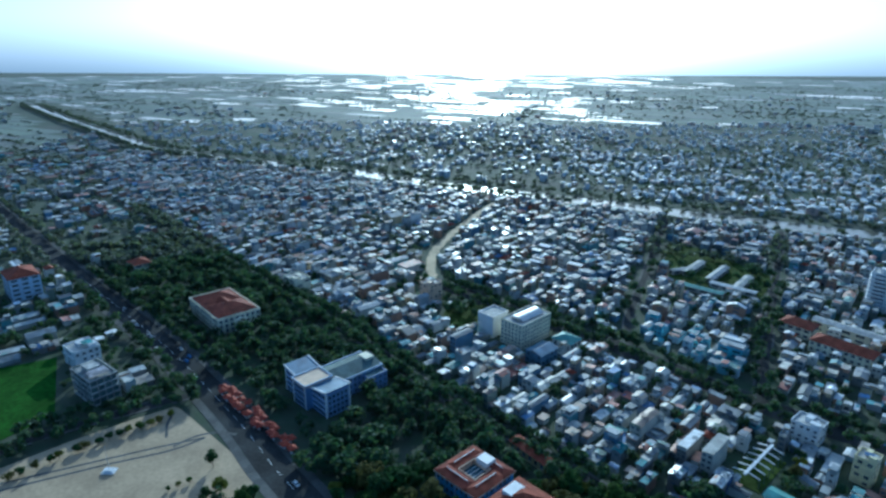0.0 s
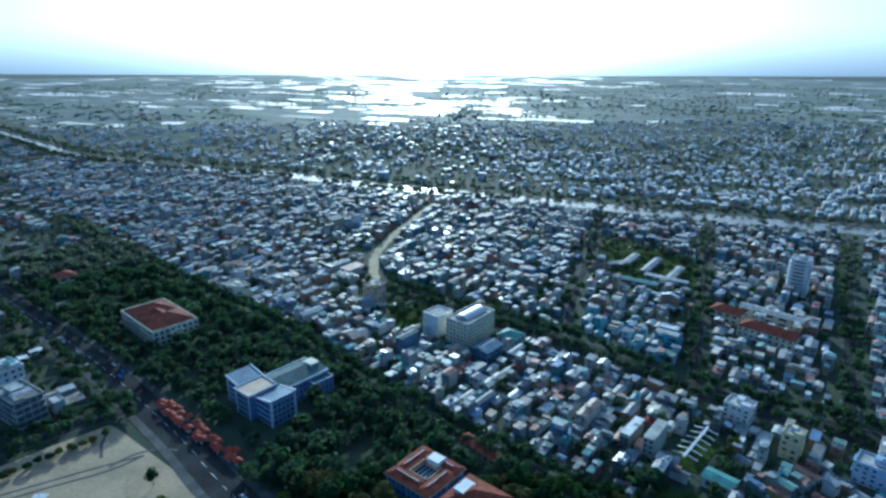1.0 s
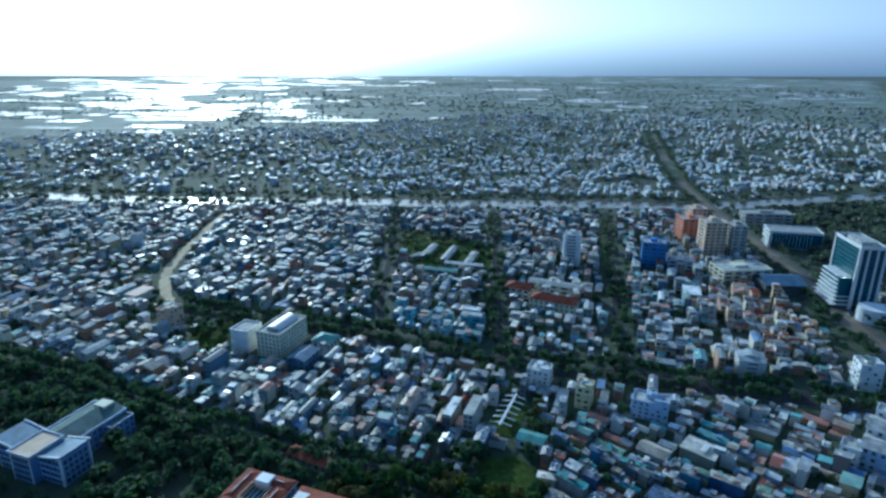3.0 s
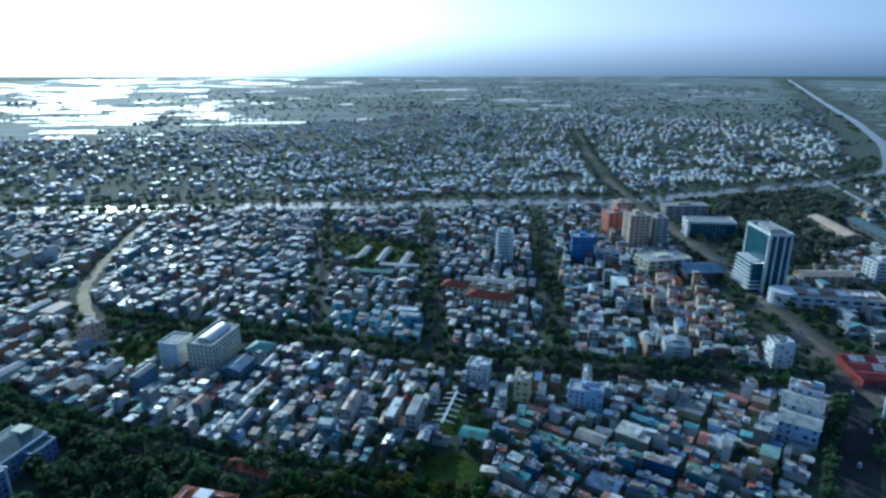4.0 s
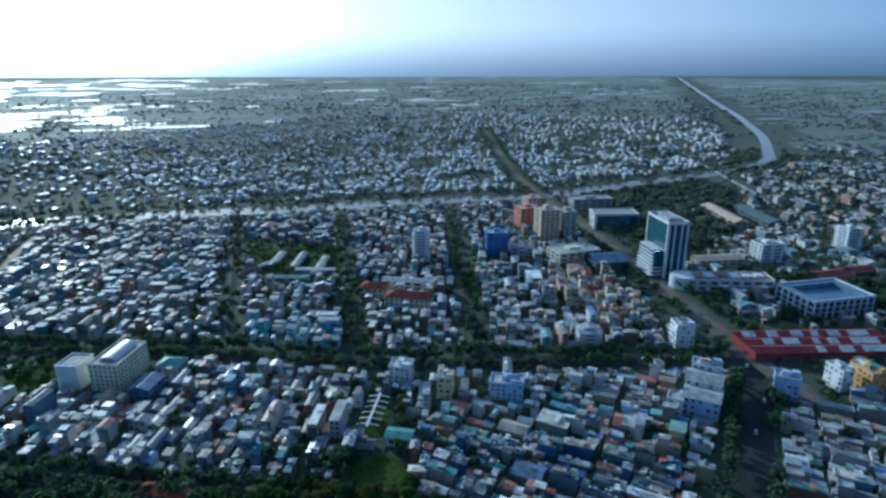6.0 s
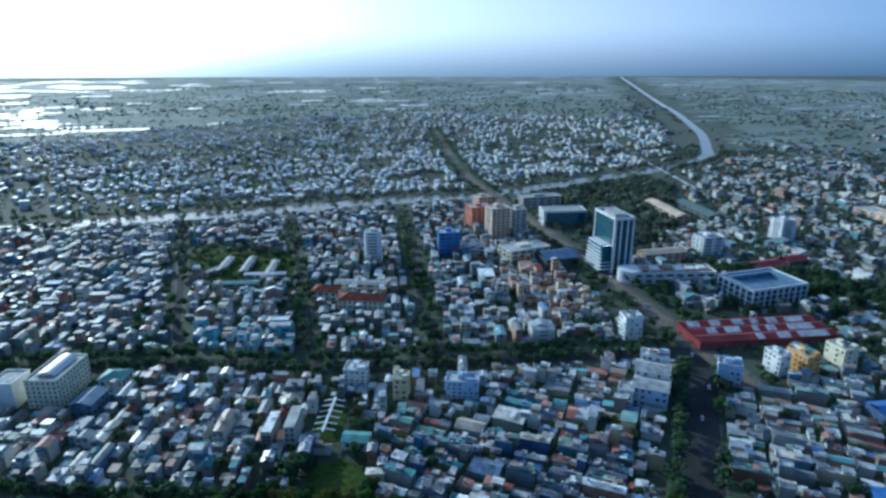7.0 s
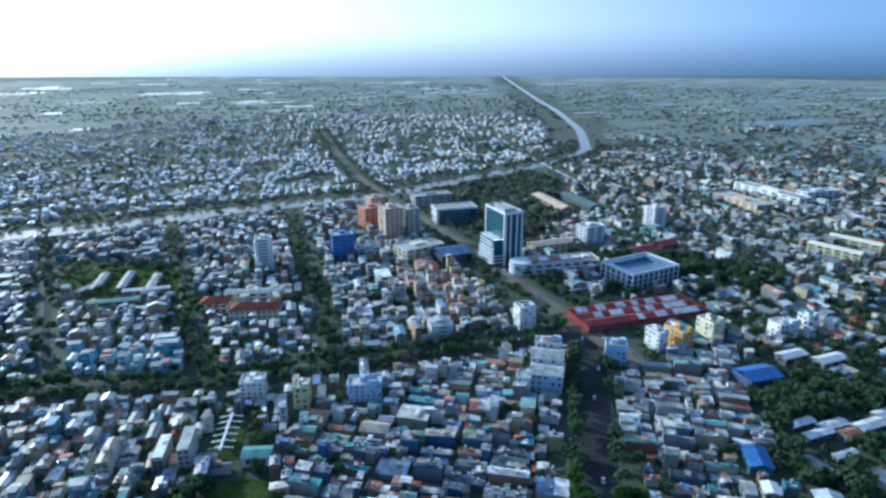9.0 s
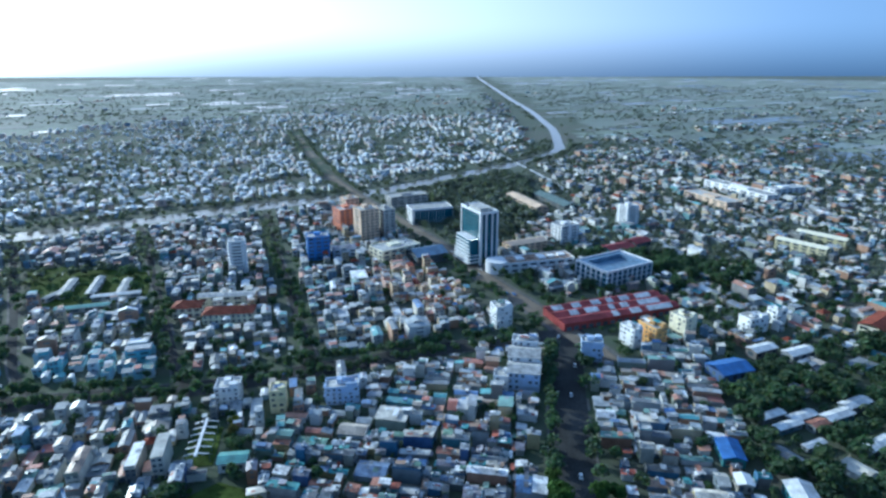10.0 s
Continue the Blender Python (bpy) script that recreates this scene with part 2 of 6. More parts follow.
M = dict(
    warm_far=mat("warm_render", WARM_WALLS, 0.7, 0.4, vary="island", grain=0.12, scale=1.2, stain=0.22, stain_scale=0.1, sheen=0.20),
    teal_far=mat("teal_render", TEAL_WALLS, 0.7, 0.4, vary="island", grain=0.12, scale=1.2, stain=0.22, stain_scale=0.1, sheen=0.20),
    wall=mat("painted_render", WALLS, 0.75, 0.4, grain=0.12, scale=1.2, stain=0.22, stain_scale=0.25),
    wall_far=mat("painted_render_hazed", HAZED_WALLS, 0.7, 0.5, vary="island", grain=0.12, scale=1.2, stain=0.22, stain_scale=0.1, sheen=0.12),
    roof=mat("sheet_metal_roof", ROOFS, 0.65, 0.4, shiny=0.14, metal=0.0, grain=0.3, scale=1.1, stain=0.4, stain_scale=0.2, bump=0.2, bump_scale=1.2, sheets=0.5),
    roof_far=mat("sheet_metal_roof_hazed", HAZED_ROOFS, 0.6, 0.45, shiny=0.1, metal=0.0, vary="island", grain=0.15, scale=1.5, stain=0.3, stain_scale=0.08, bump=0.15, bump_scale=1.2, sheets=0.35, sheen=0.25),
    slab=mat("weathered_concrete", [(0.34, 0.34, 0.33), (0.46, 0.46, 0.44)], 0.8, 0.4, grain=0.2, stain=0.35, stain_scale=0.3),
    slab_far=mat("weathered_concrete_far", [(0.34, 0.34, 0.33), (0.46, 0.46, 0.44)], 0.8, 0.4, vary="island", grain=0.2, stain=0.35, stain_scale=0.2, sheen=0.25),
    glass=mat("dark_window_glass", [(0.04, 0.055, 0.07), (0.11, 0.14, 0.17)], 0.2, 0.6, grain=0, stain=0),
    glass_far=mat("dark_window_glass_far", [(0.04, 0.055, 0.07), (0.12, 0.15, 0.18)], 0.15, 0.6, vary="island", grain=0, stain=0),
    steel=mat("stainless_steel", [(0.5, 0.52, 0.54), (0.6, 0.62, 0.64)], 0.55, 0.5, metal=0.5, grain=0.05, stain=0.1),
    tile=mat("red_clay_tile", [(0.16, 0.042, 0.03), (0.21, 0.06, 0.036)], 0.8, 0.15, grain=0.3, scale=3, stain=0.35, stain_scale=0.2, bump=0.3, bump_scale=4),
    redmetal=mat("red_sheet_metal", [(0.19, 0.03, 0.035), (0.25, 0.05, 0.05)], 0.6, 0.3, metal=0.0, grain=0.2, stain=0.35, stain_scale=0.12),
    white=mat("white_paint", [(0.74, 0.76, 0.78), (0.80, 0.81, 0.81)], 0.6, 0.45, grain=0.06, stain=0.12, stain_scale=0.2),
    cream=mat("cream_paint", [(0.80, 0.75, 0.56), (0.83, 0.79, 0.60)], 0.7, 0.4, grain=0.08, stain=0.15, stain_scale=0.2),
    beige=mat("beige_paint", [(0.62, 0.47, 0.33), (0.68, 0.52, 0.37)], 0.7, 0.4, grain=0.08, stain=0.18, stain_scale=0.15),
    yellow=mat("yellow_paint", [(0.66, 0.61, 0.34), (0.72, 0.66, 0.40)], 0.7, 0.4, grain=0.08, stain=0.18, stain_scale=0.2),
    palesheet=mat("pale_ribbed_sheet", [(0.50, 0.52, 0.54), (0.66, 0.67, 0.66)], 0.55, 0.5, grain=0.12, scale=1.5, stain=0.3, stain_scale=0.25, sheets=0.2),
    # whitewash and zinc beyond the river, with haze lightening mixed into their colours
    wall_out=mat("whitewashed_render_hazed", [(0.66, 0.70, 0.73), (0.78, 0.79, 0.79), (0.56, 0.60, 0.64), (0.66, 0.60, 0.48), (0.44, 0.56, 0.66), (0.72, 0.72, 0.68), (0.58, 0.44, 0.36)], 0.65, 0.5, vary="island", grain=0.12, scale=1.2, stain=0.2, stain_scale=0.1, sheen=0.30),
    roof_out=mat("zinc_roof_hazed", [(0.52, 0.55, 0.58), (0.38, 0.41, 0.45), (0.62, 0.63, 0.64), (0.28, 0.38, 0.54), (0.46, 0.50, 0.54), (0.70, 0.71, 0.72), (0.45, 0.28, 0.22), (0.55, 0.56, 0.55)], 0.5, 0.6, vary="island", shiny=0.12, grain=0.15, scale=1.2, stain=0.2, stain_scale=0.08, sheen=0.35),
    schoolblue=mat("school_blue_paint", [(0.16, 0.34, 0.62), (0.20, 0.38, 0.66)], 0.6, 0.4, grain=0.1, stain=0.2, stain_scale=0.2),
    bluesheet=mat("deep_blue_sheet", [(0.05, 0.13, 0.36), (0.07, 0.16, 0.40)], 0.5, 0.4, grain=0.15, stain=0.3, stain_scale=0.2),
    govblue=mat("mid_blue_panels", [(0.22, 0.30, 0.52), (0.26, 0.34, 0.56)], 0.45, 0.5, grain=0.08, stain=0.15, stain_scale=0.2),
    ochre=mat("ochre_yellow_paint", [(0.72, 0.43, 0.14), (0.76, 0.48, 0.18)], 0.7, 0.4, grain=0.08, stain=0.18, stain_scale=0.2),
    orange=mat("orange_red_paint", [(0.62, 0.20, 0.10), (0.68, 0.25, 0.13)], 0.7, 0.4, grain=0.1, stain=0.2, stain_scale=0.2),
    blue=mat("blue_paint", [(0.08, 0.22, 0.58), (0.11, 0.26, 0.62)], 0.55, 0.5, grain=0.1, stain=0.2, stain_scale=0.2),
    paleblue=mat("pale_blue_paint", [(0.48, 0.58, 0.76), (0.54, 0.64, 0.80)], 0.6, 0.45, grain=0.08, stain=0.15, stain_scale=0.2),
    darkroof=mat("dark_green_grey_roof", [(0.08, 0.13, 0.13), (0.12, 0.17, 0.17)], 0.75, 0.25, grain=0.2, stain=0.3, stain_scale=0.2),
    curtain=mat("blue_curtain_glass", [(0.02, 0.08, 0.11), (0.03, 0.10, 0.14)], 0.15, 0.3, grain=0.1, stain=0.2, stain_scale=0.1),
    teal=mat("teal_sheet_metal", [(0.10, 0.28, 0.27), (0.13, 0.32, 0.30)], 0.6, 0.4, metal=0.0, grain=0.15, stain=0.3, stain_scale=0.2),
    asphalt=mat("worn_asphalt", [(0.032, 0.035, 0.037), (0.045, 0.047, 0.048)], 0.9, 0.12, vary="island", grain=0.3, scale=0.8, stain=0.35, stain_scale=0.05),
    brownroad=mat("dusty_brown_asphalt", [(0.15, 0.125, 0.095), (0.18, 0.15, 0.115)], 0.8, 0.3, vary="island", grain=0.2, scale=0.6, stain=0.3, stain_scale=0.05),
    dust=mat("pale_dusty_paving", [(0.48, 0.38, 0.22), (0.52, 0.42, 0.26)], 0.85, 0.35, vary="island", grain=0.15, scale=0.6, stain=0.2, stain_scale=0.06),
    plaza=mat("pale_plaza_paving", [(0.42, 0.32, 0.20), (0.46, 0.36, 0.23)], 0.9, 0.35, vary="island", grain=0.12, scale=0.5, stain=0.18, stain_scale=0.05),
    paving=mat("grey_pavement_slabs", [(0.085, 0.088, 0.088), (0.12, 0.12, 0.115)], 0.85, 0.25, vary="island", grain=0.2, scale=0.7, stain=0.25, stain_scale=0.1),
    grass=mat("mown_grass", [(0.018, 0.075, 0.008), (0.032, 0.09, 0.01)], 0.95, 0.05, vary="island", grain=0.3, scale=0.4, stain=0.35, stain_scale=0.05, bump=0.4, bump_scale=1.0),
    weeds=mat("overgrown_weeds", [(0.035, 0.062, 0.014), (0.055, 0.08, 0.018)], 0.95, 0.05, vary="island", grain=0.35, scale=0.3, stain=0.4, stain_scale=0.06, bump=0.4, bump_scale=1.0),
    bark=mat("grey_bark", [(0.10, 0.08, 0.06), (0.14, 0.11, 0.08)], 0.9, 0.2, grain=0.3, stain=0.2),
    leaf=mat("broad_leaves", [(0.05, 0.11, 0.03), (0.085, 0.155, 0.036), (0.06, 0.13, 0.04), (0.17, 0.20, 0.036), (0.11, 0.18, 0.042), (0.055, 0.11, 0.04), (0.14, 0.145, 0.045)], 0.7, 0.12, grain=0.4, scale=1.0, stain=0.35, stain_scale=0.3, thin=0.6),
    # far leaves: paler colour and strong sheen imitate haze in front of them
    leaf_far=mat("broad_leaves_hazed", [(0.09, 0.12, 0.055), (0.10, 0.13, 0.06), (0.085, 0.115, 0.06), (0.12, 0.14, 0.06)], 0.5, 0.6, vary="island", grain=0.35, scale=0.5, stain=0.2, stain_scale=0.05, thin=0.6, sheen=0.85),
    bluegrey=mat("blue_grey_sheet", [(0.13, 0.20, 0.30), (0.16, 0.24, 0.34)], 0.4, 0.5, grain=0.15, stain=0.3, stain_scale=0.15),
    leaf_mid=mat("city_leaves", [(0.05, 0.105, 0.035), (0.065, 0.12, 0.04), (0.055, 0.105, 0.045), (0.10, 0.14, 0.045)], 0.7, 0.15, vary="island", grain=0.35, scale=0.5, stain=0.3, stain_scale=0.05, thin=0.55, sheen=0.3),
    redleaf=mat("red_canvas", [(0.26, 0.045, 0.03), (0.36, 0.075, 0.04)], 0.8, 0.3, grain=0.2, stain=0.3, stain_scale=0.4),
)


def water_material():
    m = bpy.data.materials.new("silty_water")
    m.use_nodes = True
    n, l = m.node_tree.nodes, m.node_tree.links
    b = n["Principled BSDF"]
    b.inputs["Base Color"].default_value = (0.16, 0.15, 0.12, 1)
    b.inputs["Roughness"].default_value, b.inputs["Specular IOR Level"].default_value = 0.16, 0.6
    geo, tex, bn = n.new("ShaderNodeNewGeometry"), n.new("ShaderNodeTexNoise"), n.new("ShaderNodeBump")
    tex.inputs["Scale"].default_value, tex.inputs["Detail"].default_value = 0.25, 4
    bn.inputs["Strength"].default_value, bn.inputs["Distance"].default_value = 0.25, 0.4
    l.new(geo.outputs["Position"], tex.inputs["Vector"])
    l.new(tex.outputs[0], bn.inputs["Height"])
    l.new(bn.outputs[0], b.inputs["Normal"])
    return m


def ground_material():
    """Bare soil, weeds, damp low land and paving between the houses."""
    m = bpy.data.materials.new("soil_and_weeds")
    m.use_nodes = True
    n, l = m.node_tree.nodes, m.node_tree.links
    b = n["Principled BSDF"]
    geo = n.new("ShaderNodeNewGeometry")
    big, small = n.new("ShaderNodeTexNoise"), n.new("ShaderNodeTexNoise")
    big.inputs["Scale"].default_value, big.inputs["Detail"].default_value = 0.006, 6
    small.inputs["Scale"].default_value, small.inputs["Detail"].default_value = 0.07, 5
    ramp, ramp2, mix = n.new("ShaderNodeValToRGB"), n.new("ShaderNodeValToRGB"), n.new("ShaderNodeMix")
    for r, cols in ((ramp, ((0.35, (0.033, 0.06, 0.025)), (0.5, (0.055, 0.08, 0.036)), (0.65, (0.07, 0.07, 0.048)))),
                    (ramp2, ((0.35, (0.045, 0.07, 0.03)), (0.5, (0.07, 0.075, 0.055)), (0.68, (0.11, 0.10, 0.085))))):
        r.color_ramp.elements.new(0.5)
        for e, (p, c) in zip(r.color_ramp.elements, cols):
            e.position, e.color = p, (*c, 1)
    mix.data_type = "RGBA"
    mix.inputs[0].default_value = 0.45
    for tex in (big, small):
        l.new(geo.outputs["Position"], tex.inputs["Vector"])
    l.new(big.outputs[0], ramp.inputs[0])
    l.new(small.outputs[0], ramp2.inputs[0])
    l.new(ramp.outputs[0], mix.inputs[6])
    l.new(ramp2.outputs[0], mix.inputs[7])
    l.new(mix.outputs[2], b.inputs["Base Color"])
    b.inputs["Roughness"].default_value, b.inputs["Specular IOR Level"].default_value = 0.9, 0.15
    # slight sheen in place of haze over the far ground
    dusty_haze(b, 0.07)
    return m


M["water"] = water_material()
M["ground"] = ground_material()
M["garden"] = mat("garden_plots", [(0.035, 0.06, 0.025), (0.05, 0.07, 0.035), (0.03, 0.05, 0.022), (0.075, 0.075, 0.05), (0.04, 0.065, 0.03)], 0.9, 0.12, vary="island", grain=0.3, scale=0.1, stain=0.35, stain_scale=0.02, sheen=0.08)
# the sheen pales the fields towards the horizon, in place of haze
M["field"] = mat("paddy_field", [(0.05, 0.075, 0.035), (0.07, 0.10, 0.045), (0.045, 0.065, 0.035), (0.10, 0.10, 0.07), (0.06, 0.085, 0.045), (0.08, 0.11, 0.05), (0.04, 0.06, 0.03), (0.09, 0.11, 0.06)],
                 0.8, 0.2, vary="island", grain=0.2, scale=0.05, stain=0.25, stain_scale=0.01, shiny=0.08, sheen=0.2)


# ---------------------------------------------------------------- mesh helpers
class Geo:
    """Collects vertices and faces of one mesh."""

    def __init__(self):
        self.v, self.f = [], []

    def add(self, verts, faces):
        k = len(self.v)
        self.v.extend(verts)
        self.f.extend(tuple(i + k for i in f) for f in faces)
        return self

    def box(self, x0, y0, z0, x1, y1, z1, bottom=False):
        v = [(x0, y0, z0), (x1, y0, z0), (x1, y1, z0), (x0, y1, z0), (x0, y0, z1), (x1, y0, z1), (x1, y1, z1), (x0, y1, z1)]
        f = [(0, 1, 5, 4), (1, 2, 6, 5), (2, 3, 7, 6), (3, 0, 4, 7), (4, 5, 6, 7)]
        return self.add(v, f + [(3, 2, 1, 0)] if bottom else f)

    def ring(self, x0, y0, x1, y1, z0, z1, t):
        """A parapet round a flat roof."""
        self.box(x0, y0, z0, x1, y0 + t, z1)
        self.box(x0, y1 - t, z0, x1, y1, z1)
        self.box(x0, y0 + t, z0, x0 + t, y1 - t, z1)
        return self.box(x1 - t, y0 + t, z0, x1, y1 - t, z1)

    def gable(self, x0, y0, x1, y1, z, rise, t=0.14, along="y"):
        """A two-slope sheet with thickness; the ridge runs along y or x."""
        def p(a, b, c):
            return (a, b, c) if along == "y" else (b, a, c)
        a0, a1, b0, b1 = (x0, x1, y0, y1) if along == "y" else (y0, y1, x0, x1)
        m = (a0 + a1) / 2
        v = [p(a0, b0, z), p(m, b0, z + rise), p(a1, b0, z), p(a0, b1, z), p(m, b1, z + rise), p(a1, b1, z)]
        v += [(x, y, c - t) for x, y, c in v]
        f = [(0, 1, 4, 3), (1, 2, 5, 4), (6, 9, 10, 7), (7, 10, 11, 8), (0, 3, 9, 6), (2, 8, 11, 5), (0, 6, 7, 1), (1, 7, 8, 2), (3, 4, 10, 9), (4, 5, 11, 10)]
        return self.add(v, f)

    def shed(self, x0, y0, x1, y1, za, zb, t=0.14):
        """One sloping sheet, za at y0 and zb at y1."""
        v = [(x0, y0, za), (x1, y0, za), (x1, y1, zb), (x0, y1, zb)]
        v += [(x, y, c - t) for x, y, c in v]
        return self.add(v, [(0, 1, 2, 3), (7, 6, 5, 4), (0, 4, 5, 1), (1, 5, 6, 2), (2, 6, 7, 3), (3, 7, 4, 0)])

    def hip(self, x0, y0, x1, y1, z, rise, t=0.2):
        w, d = x1 - x0, y1 - y0
        if w > d:
            r = [(x0 + d / 2, (y0 + y1) / 2, z + rise), (x1 - d / 2, (y0 + y1) / 2, z + rise)]
            f = [(0, 1, 5, 4), (1, 2, 5), (2, 3, 4, 5), (3, 0, 4)]
        else:
            r = [((x0 + x1) / 2, y0 + w / 2, z + rise), ((x0 + x1) / 2, y1 - w / 2, z + rise)]
            f = [(0, 1, 4), (1, 2, 5, 4), (2, 3, 5), (3, 0, 4, 5)]
        v = [(x0, y0, z), (x1, y0, z), (x1, y1, z), (x0, y1, z)] + r
        v += [(x0, y0, z - t), (x1, y0, z - t), (x1, y1, z - t), (x0, y1, z - t)]
        return self.add(v, f + [(6, 7, 1, 0), (7, 8, 2, 1), (8, 9, 3, 2), (9, 6, 0, 3), (9, 8, 7, 6)])

    def drum(self, x, y, z0, z1, r, n=10, r1=None):
        r1 = r if r1 is None else r1
        a = [2 * math.pi * i / n for i in range(n)]
        v = [(x + r * math.cos(t), y + r * math.sin(t), z0) for t in a] + [(x + r1 * math.cos(t), y + r1 * math.sin(t), z1) for t in a]
        return self.add(v, [(i, (i + 1) % n, n + (i + 1) % n, n + i) for i in range(n)] + [tuple(range(n, 2 * n)), tuple(range(n - 1, -1, -1))])

    def mesh(self, name, material):
        me = bpy.data.meshes.new(name)
        me.from_pydata(self.v, [], self.f)
        me.materials.append(material)
        return me


def thing(name, m, label, category, group="", kind=""):
    ob = tagged(new(name), label, category, group, kind)
    ob.matrix_world = m
    ob.empty_display_size = 1
    return ob


def part(name, geo, material, parent, label="", at=None):
    me = geo.mesh(name, material) if isinstance(geo, Geo) else geo
    ob = new(name, me)
    ob.parent = parent
    if at is not None:
        ob.matrix_local = at
    return tagged(ob, label)


def structure(name, geo, material, label, category, kind="structure"):
    return tagged(new(name, geo.mesh(name, material)), label, category, "", kind)


def ribbon(points, width, z, geo=None):
    """A strip of the given width (a number, or a function of x) along a polyline."""
    geo = geo or Geo()
    p = [Vector((x, y, 0)) for x, y in points]
    v = []
    for i, q in enumerate(p):
        d = (p[min(i + 1, len(p) - 1)] - p[max(i - 1, 0)]).normalized()
        s = Vector((-d.y, d.x, 0)) * (width(q.x) if callable(width) else width) / 2
        v += [(q.x - s.x, q.y - s.y, z), (q.x + s.x, q.y + s.y, z)]
    return geo.add(v, [(2 * i, 2 * i + 2, 2 * i + 3, 2 * i + 1) for i in range(len(p) - 1)])


def smooth(points, step=12.0):
    """Catmull-Rom through the points."""
    out = []
    p = [np.array(q, float) for q in points]
    p = [2 * p[0] - p[1]] + p + [2 * p[-1] - p[-2]]
    for a, b, c, d in zip(p, p[1:], p[2:], p[3:]):
        n = max(2, int(np.hypot(*(c - b)) / step))
        for i in range(n):
            t = i / n
            out.append(tuple(0.5 * (2 * b + (c - a) * t + (2 * a - 5 * b + 4 * c - d) * t * t + (3 * b - a - 3 * c + d) * t ** 3)))
    out.append(tuple(p[-2]))
    return out


# ---------------------------------------------------------------- plan
STREETS = dict(
    tree_street=([(-10, 515), (60, 443), (115, 396), (190, 312), (253, 259), (330, 197), (377, 152), (400, 128)], 20),
    south_road=([(160, 38), (225, 69), (290, 99), (358, 127), (395, 140)], 26),
    diagonal_road=([(365, 98), (384, 122), (423, 183), (462, 245), (506, 308), (560, 395), (640, 530), (723, 660), (801, 763), (960, 960), (1150, 1180)], 24),
    boulevard=([(-5, 160), (-64, 231), (-86, 257), (-109, 287), (-138, 321), (-190, 379), (-268, 457), (-373, 559), (-560, 745), (-800, 985)], 26),
    park_street=([(-400, 770), (-268, 626), (-152, 497), (-81, 424), (-23, 350), (22, 299), (84, 232), (140, 165)], 11),
    cross_street_west=([(133, 385), (146, 435), (188, 528), (248, 662), (290, 742)], 9),
    cross_street_mid=([(188, 315), (240, 405), (293, 499), (329, 561), (395, 680)], 9),
    cross_street_east=([(252, 262), (305, 330), (356, 394), (430, 490), (520, 600)], 11),
    curved_street=([(-8, 500), (-11, 545), (-10, 590), (6, 650), (49, 763), (92, 850)], 10),
    far_road=([(850, 314), (928, 380), (1102, 550), (1290, 720)], 10),
    plaza_street=([(-152, 322), (-178, 306), (-212, 284), (-250, 250), (-300, 205)], 10),
)
RIVER = smooth([(-1500, 2250), (-1100, 1800), (-767, 1443), (-614, 1275), (-400, 1140), (-182, 1040), (-78, 969), (97, 872), (242, 797), (334, 742), (420, 699),
                (508, 655), (641, 580), (720, 550), (799, 533), (967, 494), (1100, 474), (1220, 476), (1330, 520), (1540, 618), (1715, 718), (2043, 915), (2300, 1085), (2826, 1422), (4600, 2550)], 30)
RIVER_W = 34.0

RES, X0, Y0, NX, NY = 1.5, -900.0, -420.0, 1800, 1500
taken = np.zeros((NX, NY), bool)                     # what is built on already
green = np.zeros((NX, NY), bool)                     # gardens and groves without houses


def cells(x, y):
    i, j = ((np.asarray(x) - X0) / RES).astype(int), ((np.asarray(y) - Y0) / RES).astype(int)
    ok = (i >= 0) & (j >= 0) & (i < NX) & (j < NY)
    return i[ok], j[ok]


def claim_line(points, width):
    for (xa, ya), (xb, yb) in zip(points, points[1:]):
        n = max(2, int(math.hypot(xb - xa, yb - ya)))
        k = np.arange(-width / 2, width / 2 + 0.1, 1.0)
        t = np.linspace(0, 1, n)
        dx, dy = (xb - xa) / n, (yb - ya) / n
        s = math.hypot(dx, dy) or 1
        x = (xa + (xb - xa) * t)[:, None] - dy / s * k[None]
        y = (ya + (yb - ya) * t)[:, None] + dx / s * k[None]
        taken[cells(x.ravel(), y.ravel())] = True


def rect_points(cx, cy, ang, w, d, step=1.2):
    u = np.arange(-w / 2, w / 2 + 0.01, min(step, w / 2))
    v = np.arange(-d / 2, d / 2 + 0.01, min(step, d / 2))
    uu, vv = np.meshgrid(u, v)
    c, s = math.cos(ang), math.sin(ang)
    return cx + uu.ravel() * c - vv.ravel() * s, cy + uu.ravel() * s + vv.ravel() * c


def claim_rect(cx, cy, ang, w, d):
    taken[cells(*rect_points(cx, cy, ang, w, d, 1.0))] = True


def free_rect(cx, cy, ang, w, d):
    i, j = cells(*rect_points(cx, cy, ang, w, d, 1.3))
    return len(i) > 0 and not taken[i, j].any() and not green[i, j].any()


def inside(poly, x, y):
    hit = False
    for (xa, ya), (xb, yb) in zip(poly, poly[1:] + poly[:1]):
        if (ya > y) != (yb > y) and x < (xb - xa) * (y - ya) / (yb - ya) + xa:
            hit = not hit
    return hit


def claim_poly(poly):
    xs, ys = [p[0] for p in poly], [p[1] for p in poly]
    for x in np.arange(min(xs), max(xs), RES):
        for y in np.arange(min(ys), max(ys), RES):
            if inside(poly, x, y):
                taken[cells([x], [y])] = True


